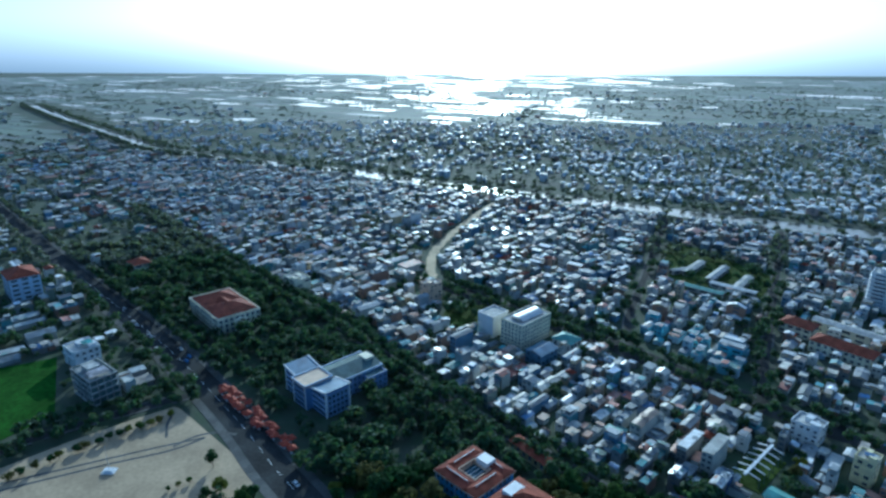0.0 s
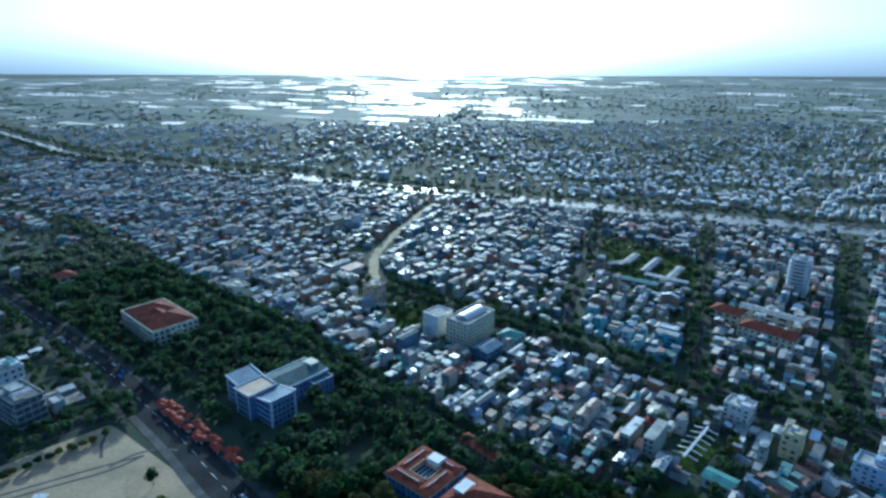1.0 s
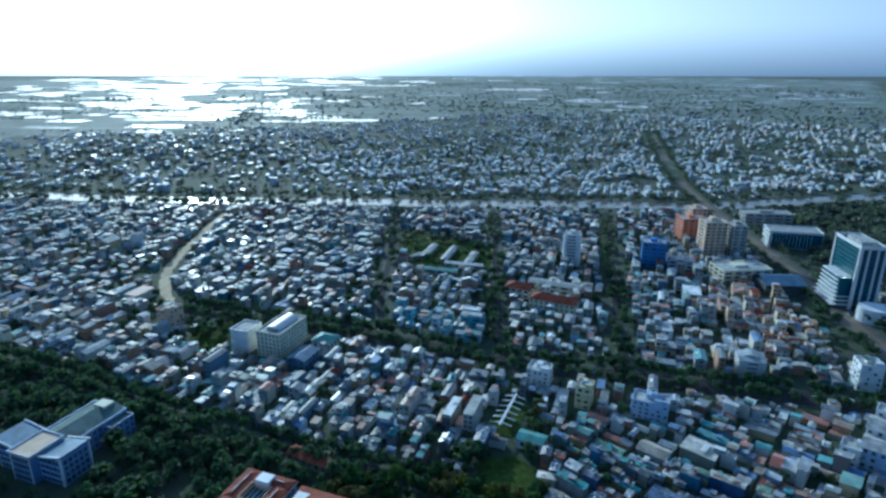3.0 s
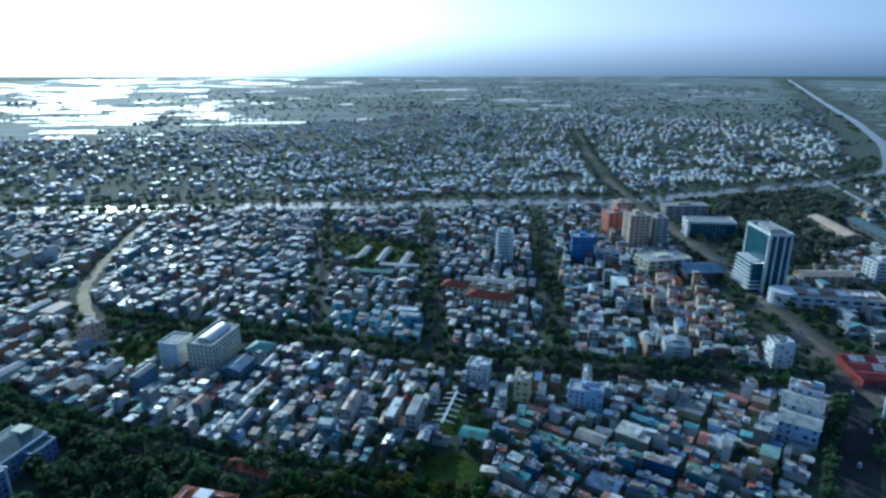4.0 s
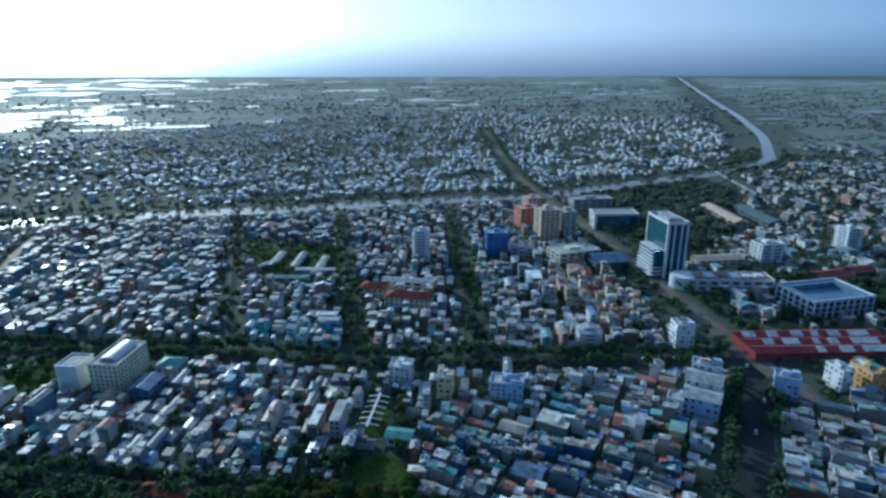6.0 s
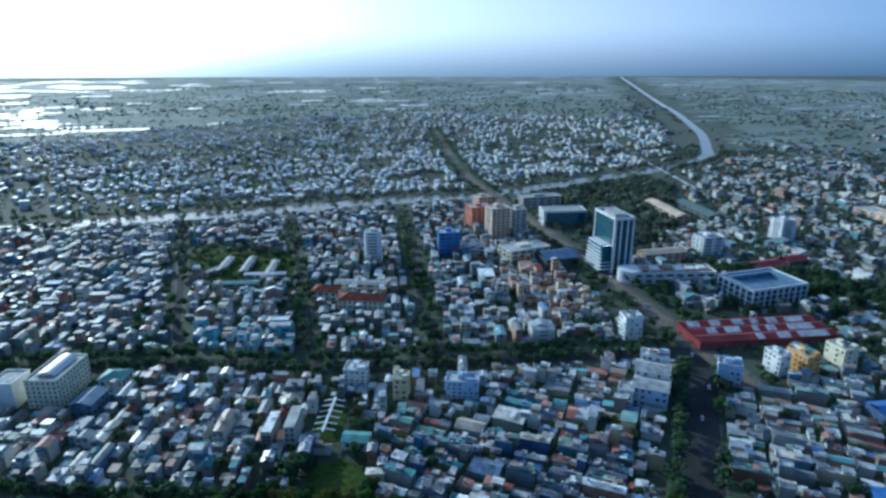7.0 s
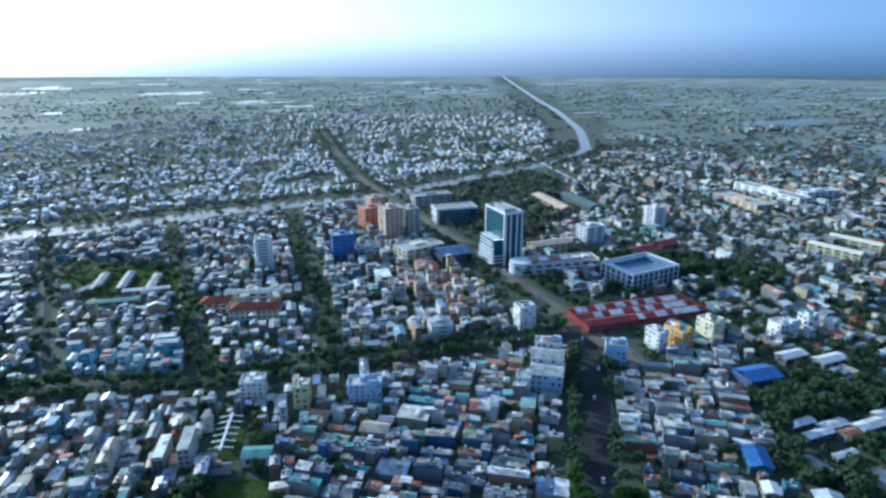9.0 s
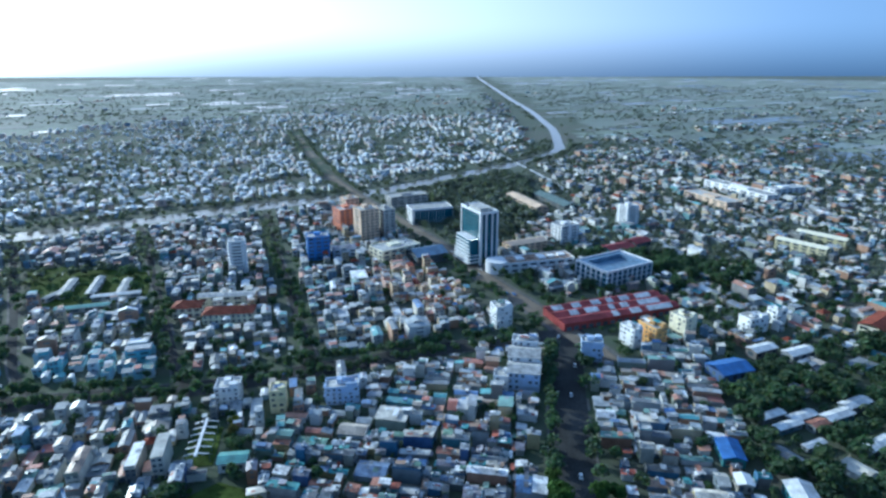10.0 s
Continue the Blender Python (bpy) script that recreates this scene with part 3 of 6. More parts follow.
COMPOUND = [(205, 530), (262, 465), (308, 525), (270, 615), (245, 630)]
TOWER_PARK = [(560, 310), (600, 300), (660, 285), (900, 408), (940, 480), (800, 512), (700, 518), (640, 450)]
EAST_PARK = [(560, 185), (612, 162), (622, 112), (582, 72), (556, 108)]
HOTEL_GARDEN = [(2, 450), (-2, 425), (20, 408), (42, 432), (36, 462)]
for poly in (COMPOUND, TOWER_PARK, EAST_PARK, HOTEL_GARDEN):
    claim_poly(poly)
claim_line([(400, 150), (423, 183), (462, 245), (506, 308), (540, 362)], 58)
green[:] = taken
taken[:] = False
for name, (pts, width) in STREETS.items():
    claim_line(smooth(pts), width + (7 if name in ("tree_street", "diagonal_road", "cross_street_east") else 1))
claim_line(RIVER, RIVER_W + 34)
claim_line([p for p in RIVER if p[0] > 1290], RIVER_W + 120)
claim_line(STREETS["far_road"][0][1:], 26)

# ---------------------------------------------------------------- ground, roads, water
g = Geo()
rings = [0, 150, 300, 600, 1200, 2500, 5000, 12000]
n_seg = 48
gv = [(0, 0, 0)] + [(r * math.cos(2 * math.pi * k / n_seg), r * math.sin(2 * math.pi * k / n_seg), 0) for r in rings[1:] for k in range(n_seg)]
gf = [(0, 1 + k, 1 + (k + 1) % n_seg) for k in range(n_seg)]
for a in range(len(rings) - 2):
    for k in range(n_seg):
        p0, p1 = 1 + a * n_seg + k, 1 + a * n_seg + (k + 1) % n_seg
        gf.append((p0, p0 + n_seg, p1 + n_seg, p1))
structure("ground", g.add(gv, gf), M["ground"], "flat green-brown delta plain with soil and weeds", "ground")

on_road = np.zeros((NX, NY), bool)


def side_strip(line, near, far, z, geo):
    """A raised pavement on one side of a line, left out where another road crosses it."""
    p = [Vector((x, y, 0)) for x, y in line]
    for q, r in zip(p, p[1:]):
        d = (r - q).normalized()
        s = Vector((-d.y, d.x, 0))
        mid = (q + r) / 2 + s * (near + far) / 2
        ci, cj = cells([mid.x], [mid.y])
        if len(ci) and on_road[ci[0], cj[0]]:
            continue
        v = [q + s * near, q + s * far, r + s * far, r + s * near]
        geo.add([(a.x, a.y, 0) for a in v] + [(a.x, a.y, z) for a in v], [(4, 5, 6, 7), (0, 4, 7, 3), (1, 2, 6, 5), (0, 1, 5, 4), (3, 7, 6, 2)])


saved = taken.copy()
taken[:] = False
for name, (pts, width) in STREETS.items():
    claim_line(smooth(pts), width * (0.75 if name == "curved_street" else 0.88 if name in ("south_road", "tree_street") else 0.64))
on_road[:] = taken
taken[:] = saved
for i, (name, (pts, width)) in enumerate(STREETS.items()):
    line = smooth(pts, 6)
    pale = name == "curved_street"
    half = width * (0.375 if pale else 0.44 if name in ("south_road", "tree_street") else 0.32)
    structure("road", ribbon(line, 2 * half, 0.05 + 0.006 * i), M["dust"] if pale else M["slab_far"] if name == "far_road" else M["brownroad"] if name == "diagonal_road" else M["asphalt"],
              "pale sunlit concrete road surface" if pale else "dark worn asphalt road surface", "road")
    walkway = Geo()
    for side in (-1, 1):
        side_strip(line, side * (half + 0.02), side * width / 2, 0.2 + 0.004 * i, walkway)
    structure("pavement", walkway, M["dust"] if pale else M["paving"],
              "pale dusty raised pavement beside the street" if pale else "grey slab pavement with kerbs along a street", "pavement")
    if name == "boulevard":
        marks = Geo()
        for k, (q, r) in enumerate(zip(line, line[1:])):
            if k % 2 == 0 and math.hypot(*q) < 620:
                for o in (0.0,):
                    d = Vector((r[0] - q[0], r[1] - q[1], 0)).normalized()
                    s = Vector((-d.y, d.x, 0))
                    a, e = Vector((*q, 0)) + s * o * width, Vector((*r, 0)) + s * o * width
                    e = a + (e - a) * (1.0 if o == 0 else 0.6)
                    marks.add([(*(p + s * w)[:2], 0.058 + 0.006 * i) for p, w in ((a, -0.12), (e, -0.12), (e, 0.12), (a, 0.12))], [(0, 1, 2, 3)])
        structure("lane_marks", marks, M["white"], "worn white lane marks on the asphalt", "road marks")
structure("water", ribbon(RIVER, lambda x: RIVER_W - 12 * min(1, max(0, (x - 1000) / 300)), 0.06), M["water"], "silty river reflecting the bright hazy sky", "river")
PLAZA = [(-157, 309), (-152, 306), (-94, 252), (-91.5, 247), (-91.5, 242), (-93.5, 237.5), (-99, 233), (-130, 222), (-170, 150), (-300, 150), (-236, 236), (-222, 252), (-199, 275), (-176, 295)]
structure("plaza", Geo().add([(x, y, 0.12) for x, y in PLAZA], [tuple(range(len(PLAZA)))]), M["plaza"], "wide pale sandy plaza with worn paths", "plaza")
claim_poly(PLAZA)
LAWN = [(-330, 330), (-262, 368), (-222, 300), (-236, 276), (-330, 280)]
structure("lawn", Geo().add([(x, y, 0.12) for x, y in LAWN], [tuple(range(len(LAWN)))]), M["grass"], "bright green mown sports lawn", "lawn")
claim_poly(LAWN)
LOT = [(108, 205), (126, 229), (144, 224), (148, 205), (131, 193), (116, 192)]
structure("lawn", Geo().add([(x, y, 0.12) for x, y in COMPOUND], [tuple(range(len(COMPOUND)))]), M["weeds"], "olive grass inside the walled compound", "lawn")
structure("lawn", Geo().add([(x, y, 0.12) for x, y in HOTEL_GARDEN], [tuple(range(len(HOTEL_GARDEN)))]), M["weeds"], "dry olive lawn behind the hotel", "lawn")
structure("lawn", Geo().add([(x, y, 0.12) for x, y in LOT], [tuple(range(len(LOT)))]), M["weeds"], "overgrown bright green empty lot", "lawn")
claim_poly(LOT)


# ---------------------------------------------------------------- notable buildings
def building(name, label, cx, cy, deg, w, d, h, wall, roof="flat", roof_mat=None, floors=4, bays=(8, 5), band=0.46, glass=None, frame_mat=None, core=0.0, category="building", margin=3.0, wide=0.45):
    """A block of w x d x h metres on (cx, cy): walls, roof or parapet, a window for every bay and floor, a stair head."""
    ob = thing(name, pose(cx, cy, 0, 0, 0, deg), label, category)
    claim_rect(cx, cy, radians(deg), w + margin, d + margin)
    x, y = w / 2, d / 2
    part("wall", Geo().box(-x, -y, -0.3, x, y, h), wall, ob)
    if roof == "flat":
        part("parapet", Geo().ring(-x - 0.15, -y - 0.15, x + 0.15, y + 0.15, h - 0.4, h + 1.0, 0.4), wall, ob)
        part("roof", Geo().box(-x + 0.3, -y + 0.3, h, x - 0.3, y - 0.3, h + 0.12), roof_mat or M["slab"], ob, "weathered flat concrete roof")
    elif roof == "hip":
        part("roof", Geo().hip(-x - 0.8, -y - 0.8, x + 0.8, y + 0.8, h + 0.2, min(w, d) * 0.24), roof_mat or M["tile"], ob)
    elif roof == "gable":
        part("roof", Geo().gable(-x - 0.6, -y - 0.6, x + 0.6, y + 0.6, h + 0.15, min(w, d) * 0.16, along="x" if w > d else "y"), roof_mat or M["roof"], ob)
    if core:
        part("stair_head", Geo().box(-x * 0.3, -y * 0.2, h + 0.1, x * 0.25, y * 0.5, h + core, True), wall, ob)
        part("water_tank", Geo().drum(x * 0.55, 0, h + 0.12, h + 2.2, 1.1), M["steel"], ob, "steel water tank")
    fh = h / floors
    brng = random.Random(int(cx * 7 + cy * 13))
    lived_in = name in ("apartment_block", "corner_block", "narrow_house", "corner_house") and math.hypot(cx, cy) < 560
    if lived_in and roof == "flat":
        for k in range(brng.choice((1, 2, 2))):
            rx, ry = brng.uniform(-0.9, 0.1) * x, brng.uniform(-0.9, 0.1) * y
            part("roof_sheet", Geo().shed(rx, ry, rx + w * brng.uniform(0.3, 0.42), ry + d * brng.uniform(0.3, 0.42), h + 2.4 + k * 0.5, h + 2.9 + k * 0.5, 0.12), M["roof"], ob)
        part("terrace_wall", Geo().box(x * 0.2, -y * 0.9, h + 0.1, x * 0.9, -y * 0.35, h + 2.6), wall, ob)
    if lived_in:
        for f in range(1, floors):
            for side, span, face in ((0, w, y), (3, d, x)):
                if brng.random() < 0.7:
                    a = brng.uniform(-0.48, -0.1) * span
                    e = min(0.48 * span, a + brng.uniform(0.35, 0.9) * span)
                    part("balcony", Geo().box(a, -1.3, -0.1, e, 0.0, 0.1, True).box(a, -1.35, 0, e, -1.22, 1.0, True), wall, ob, at=pose(0, 0, 0, 0, 0, 90 * side) @ pose(0, -face, f * fh))
    if math.hypot(cx, cy) > 480:
        bays = tuple(math.ceil(n * 0.45) for n in bays)
        wide = 0.6
    for side, (span, n, face) in enumerate(((w, bays[0], y), (d, bays[1], x), (w, bays[0], y), (d, bays[1], x))):
        if n == 0:
            continue
        ww, wh = span / n * wide, fh * band
        pane = Geo().box(-ww / 2, -0.05, 0, ww / 2, 0.06, wh, True).mesh("window", glass or M["glass"])
        sill = Geo().box(-ww / 2 - 0.1, -0.3, -0.15, ww / 2 + 0.1, 0.05, 0.0, True).mesh("sill", frame_mat or wall)
        turn = pose(0, 0, 0, 0, 0, 90 * side)
        for f in range(floors):
            for b in range(n):
                if lived_in and brng.random() < 0.38:
                    continue
                at = turn @ pose((b + 0.5) / n * span - span / 2 + (brng.uniform(-0.12, 0.12) * span / n if lived_in else 0), -face, f * fh + fh * (1 - band) * 0.6)
                win = part("window", pane, None, ob, at=at)
                if floors * n < 22 and side in (0, 3):
                    part("sill", sill, None, win)
    return ob


G_UV = -45.0     # the street grid's turn

# hotel: tall cream block with a barrel roof and a white side wing
hotel = building("hotel", "cream seven-storey hotel with a curved metal roof", 60, 399, 44, 33, 19, 18, M["cream"], floors=6, bays=(10, 6), core=0, wide=0.36, band=0.5)
bg = Geo()
arc = [(-6.0 + 12 * i / 12, 2.4 * math.sin(math.pi * i / 12)) for i in range(13)]
bv = [(x, a, 18.9 + z) for x in (-11, 13) for a, z in arc]
part("vaulted_roof", bg.add(bv, [(i, i + 1, 14 + i, 13 + i) for i in range(12)] + [tuple(range(12, -1, -1)), tuple(range(13, 26))]), M["steel"], hotel, "curved pale metal roof")
hotel_wing = building("hotel_wing", "plain white windowless side wing of the hotel", 37.2, 410.3, 44, 17, 14, 16, M["white"], floors=5, bays=(0, 0), core=0)

# government office: two blue wings under slanted roofs, a taller porch block between them and a long rear wing
GOV = pose(-75, 319, 0, 0, 0, 44)
gov = thing("government_office", GOV, "blue four-storey office with slanted roofs among park trees", "building")
claim_rect(-75, 319, radians(44), 34, 54)
part("wall", Geo().box(-8, -22, -0.3, 8, -7, 13.6), M["govblue"], gov)
part("wall", Geo().box(-8, 7, -0.3, 8, 22, 13.6), M["govblue"], gov)
part("wall", Geo().box(-12, -7, -0.3, 6, 7, 14.6), M["govblue"], gov)
part("end_wall", Geo().box(-8, 19, 13.6, 8, 22, 15.9), M["govblue"], gov)
part("end_wall", Geo().box(-8, -22, 13.6, 8, -19, 15.9), M["govblue"], gov)
part("wing_roof", Geo().shed(-8.8, 7.05, 8.8, 22.8, 13.9, 16.7, 0.4), M["bluegrey"], gov, "slanted blue-grey roof")
part("wing_roof", Geo().shed(-8.8, -22.8, 8.8, -7.05, 16.7, 13.9, 0.4), M["bluegrey"], gov, "slanted blue-grey roof")
for y0, y1, za, zb in ((7.05, 22.8, 14.3, 17.1), (-22.8, -7.05, 17.1, 14.3)):
    for xx in (-8.9, 8.1):
        part("roof_fin", Geo().shed(xx, y0, xx + 0.8, y1, za, zb, 0.9), M["white"], gov, "white roof edge")
part("porch_roof", Geo().box(-12.6, -7.5, 14.6, 6.5, 7.5, 15.5), M["beige"], gov, "flat pale porch roof")
part("porch_parapet", Geo().ring(-12.7, -7.6, 6.6, 7.6, 15.5, 16.2, 0.5), M["paleblue"], gov)
for xx, yy in ((-12.2, -6.9), (-12.2, 5.9), (-8.3, 21.2), (-8.3, -22.2), (7.4, -22.2), (7.4, 21.2)):
    part("column", Geo().box(xx, yy, 0, xx + 1.0, yy + 1.0, 15.8), M["white"], gov)
g_pane = Geo().box(-0.06, -0.85, 0, 0.06, 0.85, 2.0, True).mesh("window", M["glass"])
g_end = Geo().box(-0.85, -0.06, 0, 0.85, 0.06, 2.0, True).mesh("window", M["glass"])
for f in range(4):
    for b in range(5):
        for y0 in (-20.2, 9.6):
            part("window", g_pane, None, gov, at=pose(-8.02, y0 + 2.7 * b, 1.2 + 3.35 * f))
        part("window", g_pane, None, gov, at=pose(-12.02, -4.8 + 2.4 * b, 1.2 + 3.4 * f))
        part("window", g_end, None, gov, at=pose(-5.6 + 2.8 * b, -22.02, 1.2 + 3.35 * f))
for f in range(1, 4):
    for y0 in (-22.3, 6.9):
        part("floor_band", Geo().box(-8.35, y0, 3.35 * f + 0.2, -8.0, y0 + 15.4, 3.35 * f + 0.6, True), M["paleblue"], gov, "pale floor band")
gov_wing = building("office_wing", "long pale office wing with a dark grey-green roof", -57.5, 336, 44, 32, 23, 11.5, M["govblue"], roof="gable", roof_mat=M["darkroof"], floors=3, bays=(10, 6))
part("parapet", Geo().ring(-16.2, -11.7, 16.2, 11.7, 11.0, 12.6, 0.5), M["paleblue"], gov_wing, "pale parapet")
part("ridge_light", Geo().box(9, -4, 13.6, 15.5, 4, 15.4), M["cream"], gov_wing, "cream ridge lantern")
building("office_wing", "short blue side wing with a pale parapet", -43, 332.5, 44, 14, 10, 10, M["govblue"], floors=3, bays=(4, 3), roof_mat=M["darkroof"], margin=0.5)

villa = building("villa", "large cream villa with a red tiled hip roof", -170, 434, 42, 33, 56, 11.5, M["cream"], roof="flat", floors=3, bays=(8, 13), band=0.6, wide=0.5, margin=5)
for y0, y1 in ((-25.5, 1), (-1, 25.5)):
    part("tiled_roof", Geo().hip(-15.4, y0, 15.4, y1, 12.6 + 0.01 * (y0 < -5), 5.0), M["tile"], villa, "dark red tiled hip roof")
part("tiled_roof", Geo().gable(-5, -6, 5, 6, 13.6, 2.6), M["tile"], villa, "dark red tiled link roof")
part("roof_terrace", Geo().box(-14.5, -24, 11.6, 14.5, 24, 12.4), M["cream"], villa)
part("portico", Geo().box(-4, -31, 0, 4, -28, 8).gable(-5, -31.6, 5, -27, 8, 2.4), M["cream"], villa)

# square school round a courtyard, red tiles
court = thing("courtyard_school", pose(15.5, 241.5, 0, 0, 0, 44), "blue two-storey school with red tiled roofs round a glazed courtyard", "school")
claim_rect(15.5, 241.5, radians(44), 32, 32)
for k in range(4):
    arm = pose(0, 0, 0, 0, 0, 90 * k)
    part("wall", Geo().box(-13, -13, 0, 7.5, -5.5, 9.5), M["schoolblue"], court, at=arm)
    part("roof", Geo().hip(-13.8, -13.8, 8.0, -5.0, 9.6, 1.5), M["tile"], court, at=arm)
    pane = Geo().box(-0.8, -0.05, 0, 0.8, 0.05, 1.9, True).mesh("window", M["glass"])
    for f in range(2):
        for b in range(8):
            part("window", pane, None, court, at=arm @ pose(-11.6 + 3.1 * b, -13.0, 1.6 + 4.2 * f))
        part("pilaster", Geo().box(-12.9 + 12.6 * f, -13.4, 0, -12.2 + 12.6 * f, -13.0, 9.4), M["paleblue"], court, at=arm)
part("courtyard_glazing", Geo().box(-5.3, -5.3, 0.1, 5.3, 5.3, 7.2), M["curtain"], court, "blue glass courtyard cover")
part("courtyard_rim", Geo().ring(-5.6, -5.6, 5.6, 5.6, 7, 10.4, 0.35), M["beige"], court, "cream rim round the courtyard")
part("eaves_band", Geo().ring(-14.0, -14.0, 14.0, 14.0, 8.9, 9.4, 0.3), M["beige"], court, "cream eaves band")
for k in range(4):
    part("ridge_cap", Geo().box(-9.5, -9.55, 10.95, 4.5, -9.25, 11.3, True), M["white"], court, "white ridge cap", pose(0, 0, 0, 0, 0, 90 * k))
part("rooftop_room", Geo().box(5.0, -3.6, 9, 11.0, 3.6, 12.2), M["white"], court, "white rooftop room")
for k in range(4):
    part("glazing_bar", Geo().box(-5.2, -3.9 + 2.4 * k, 7.2, 5.2, -3.6 + 2.4 * k, 7.5), M["white"], court)
annex = building("school_annex", "red-roofed school annex with white skylights", 36, 221, 44, 24, 24, 8, M["schoolblue"], roof="hip", floors=2, bays=(7, 7))
part("skylight", Geo().box(-4, 3, 9.5, 5, 9, 12.4), M["white"], annex, "white rooftop skylight box")
part("eaves_band", Geo().ring(-12.9, -12.9, 12.9, 12.9, 7.6, 8.05, 0.3), M["beige"], annex, "cream eaves band")

# market hall: long red sheet roofs with pale patches
market = thing("market_hall", pose(444, 122, 0, 0, 0, -39), "long market hall with faded red metal roofs", "market")
claim_rect(444, 122, radians(-39), 108, 42)
part("wall", Geo().box(-52, -17, 0, 52, 17, 6.0), M["redmetal"], market)
for k in range(3):
    part("roof", Geo().gable(-53, -17.8 + 12 * k, 53, -6.2 + 12 * k, 6.6, 2.2, along="x"), M["redmetal"], market)
mrng = random.Random(5)
for row, spans in enumerate((((-6, 3), (12, 5), (26, 3), (37, 9)), ((-36, 4), (-20, 6), (-2, 3), (10, 4), (33, 10)), ((-44, 5), (-27, 4), (-9, 5), (4, 3), (18, 5), (36, 8)))):
    for px, half in spans:
        py, half = -14.9 + 12 * row, half * mrng.uniform(0.8, 1.0)
        part("roof_patch", Geo().shed(px - half, py - 2.7, px + half, py + 2.7, 6.95, 8.9, 0.1), M["palesheet"], market, "pale replacement roof sheet")
pane = Geo().box(-2.2, -0.1, 0, 2.2, 0.1, 3.2, True).mesh("doorway", M["glass"])
for k in range(16):
    part("doorway", pane, None, market, at=pose(-48 + 6.4 * k, -17.02, 0.3))

# white institute round a sunken blue roof
inst = thing("institute", pose(531, 147, 0, 0, 0, -28), "white colonnaded block with a sunken blue-grey roof", "building")
claim_rect(531, 147, radians(-28), 62, 46)
part("wall", Geo().ring(-28, -20, 28, 20, 0, 14.5, 6.5), M["bluegrey"], inst, "blue-grey glazed walls")
for f in range(1, 4):
    part("floor_band", Geo().ring(-28.3, -20.3, 28.3, 20.3, 4.5 * f - 0.4, 4.5 * f + 0.1, 0.6), M["white"], inst, "white floor band")
part("parapet", Geo().ring(-28.6, -20.6, 28.6, 20.6, 14.3, 15.6, 1.0), M["white"], inst)
part("courtyard_roof", Geo().box(-22, -14, 0, 22, 14, 10.5), M["bluegrey"], inst, "blue-grey metal courtyard roof")
for k in range(4):
    span, face = ((56, 20), (40, 28))[k % 2]
    n = span // 6
    col = Geo().box(-0.55, -0.9, 0, 0.55, 0, 14.2).mesh("pillar", M["white"])
    pane = Geo().box(-span / n * 0.36, -0.06, 0, span / n * 0.36, 0.06, 3.0, True).mesh("window", M["curtain"])
    for b in range(n):
        mid = (b + 0.5) / n * span - span / 2
        part("pillar", col, None, inst, at=pose(0, 0, 0, 0, 0, 90 * k) @ pose(mid - span / n / 2, -face, 0))
        for f in range(3):
            part("window", pane, None, inst, at=pose(0, 0, 0, 0, 0, 90 * k) @ pose(mid, -face, 1.2 + 4.4 * f))

# long low block with a rounded white end
low = building("long_block", "long low public building with patched pale roofs", 513, 220, -43, 76, 22, 10, M["white"], floors=2, bays=(16, 3), roof_mat=M["roof"], wide=0.75)
part("rounded_end", Geo().drum(-38, 0, 0, 11.5, 11, 20), M["white"], low, "rounded white end bay")
for k in range(6):
    part("roof_box", Geo().box(-30 + 11 * k, -6 + 2 * (k % 3), 10.1, -22.5 + 11 * k, 3 + 2 * (k % 2), 11.8), M["white" if k % 2 else "roof"], low)

# glass tower with white ribs and a stepped podium
tower = thing("glass_tower", pose(509, 279, 0, 0, 0, -32), "tall dark blue glass tower with white ribs", "tower")
claim_rect(505, 280, radians(-32), 46, 50)
TW, TD, TH = 9.5, 20.0, 52.0
part("curtain_wall", Geo().box(-TW, -TD, 0, TW, TD, TH), M["curtain"], tower)
part("parapet", Geo().ring(-TW - 0.6, -TD - 0.6, TW + 0.6, TD + 0.6, TH - 0.4, TH + 2.2, 0.8), M["white"], tower, "pale roof parapet")
part("roof_plant", Geo().box(-6, -12, TH, 6, 10, TH + 3.5), M["slab"], tower)
part("cooling_tower", Geo().drum(0, 15, TH, TH + 2.6, 2.2, 12), M["steel"], tower)
rib = Geo().box(-0.75, -0.9, 0, 0.75, 0.3, TH + 1).mesh("rib", M["white"])
for xx in (-TW + 0.6, -3.4, 3.4, TW - 0.6):
    part("rib", rib, None, tower, "white vertical rib", pose(xx, -TD, 0))
    part("rib", rib, None, tower, "white vertical rib", pose(xx, TD, 0, 0, 0, 180))
for yy in (-TD + 0.6, TD - 0.6):
    part("rib", rib, None, tower, "white vertical rib", pose(-TW, yy, 0, 0, 0, -90))
    part("rib", rib, None, tower, "white vertical rib", pose(TW, yy, 0, 0, 0, 90))
long_sp = Geo().box(-TD + 0.4, -0.1, 0, TD - 0.4, 0.1, 0.5, True).mesh("spandrel", M["darkroof"])
short_sp = Geo().box(-TW + 0.4, -0.1, 0, TW - 0.4, 0.1, 0.5, True).mesh("spandrel", M["darkroof"])
for f in range(1, 15):
    for a, mesh, off in ((0, short_sp, TD + 0.05), (90, long_sp, TW + 0.05), (180, short_sp, TD + 0.05), (-90, long_sp, TW + 0.05)):
        part("spandrel", mesh, None, tower, at=pose(0, 0, 0, 0, 0, a) @ pose(0, -off, 3.45 * f))
part("podium", Geo().box(-TW - 9, -16, 0, -TW, 12, 26), M["curtain"], tower)
for f in range(8):
    part("podium_slab", Geo().box(-TW - 13 + 0.5 * f, -18 + 0.8 * f, 3.3 * f + 2.6, -TW, 13, 3.3 * f + 3.5, True), M["white"], tower, "white balcony slab")

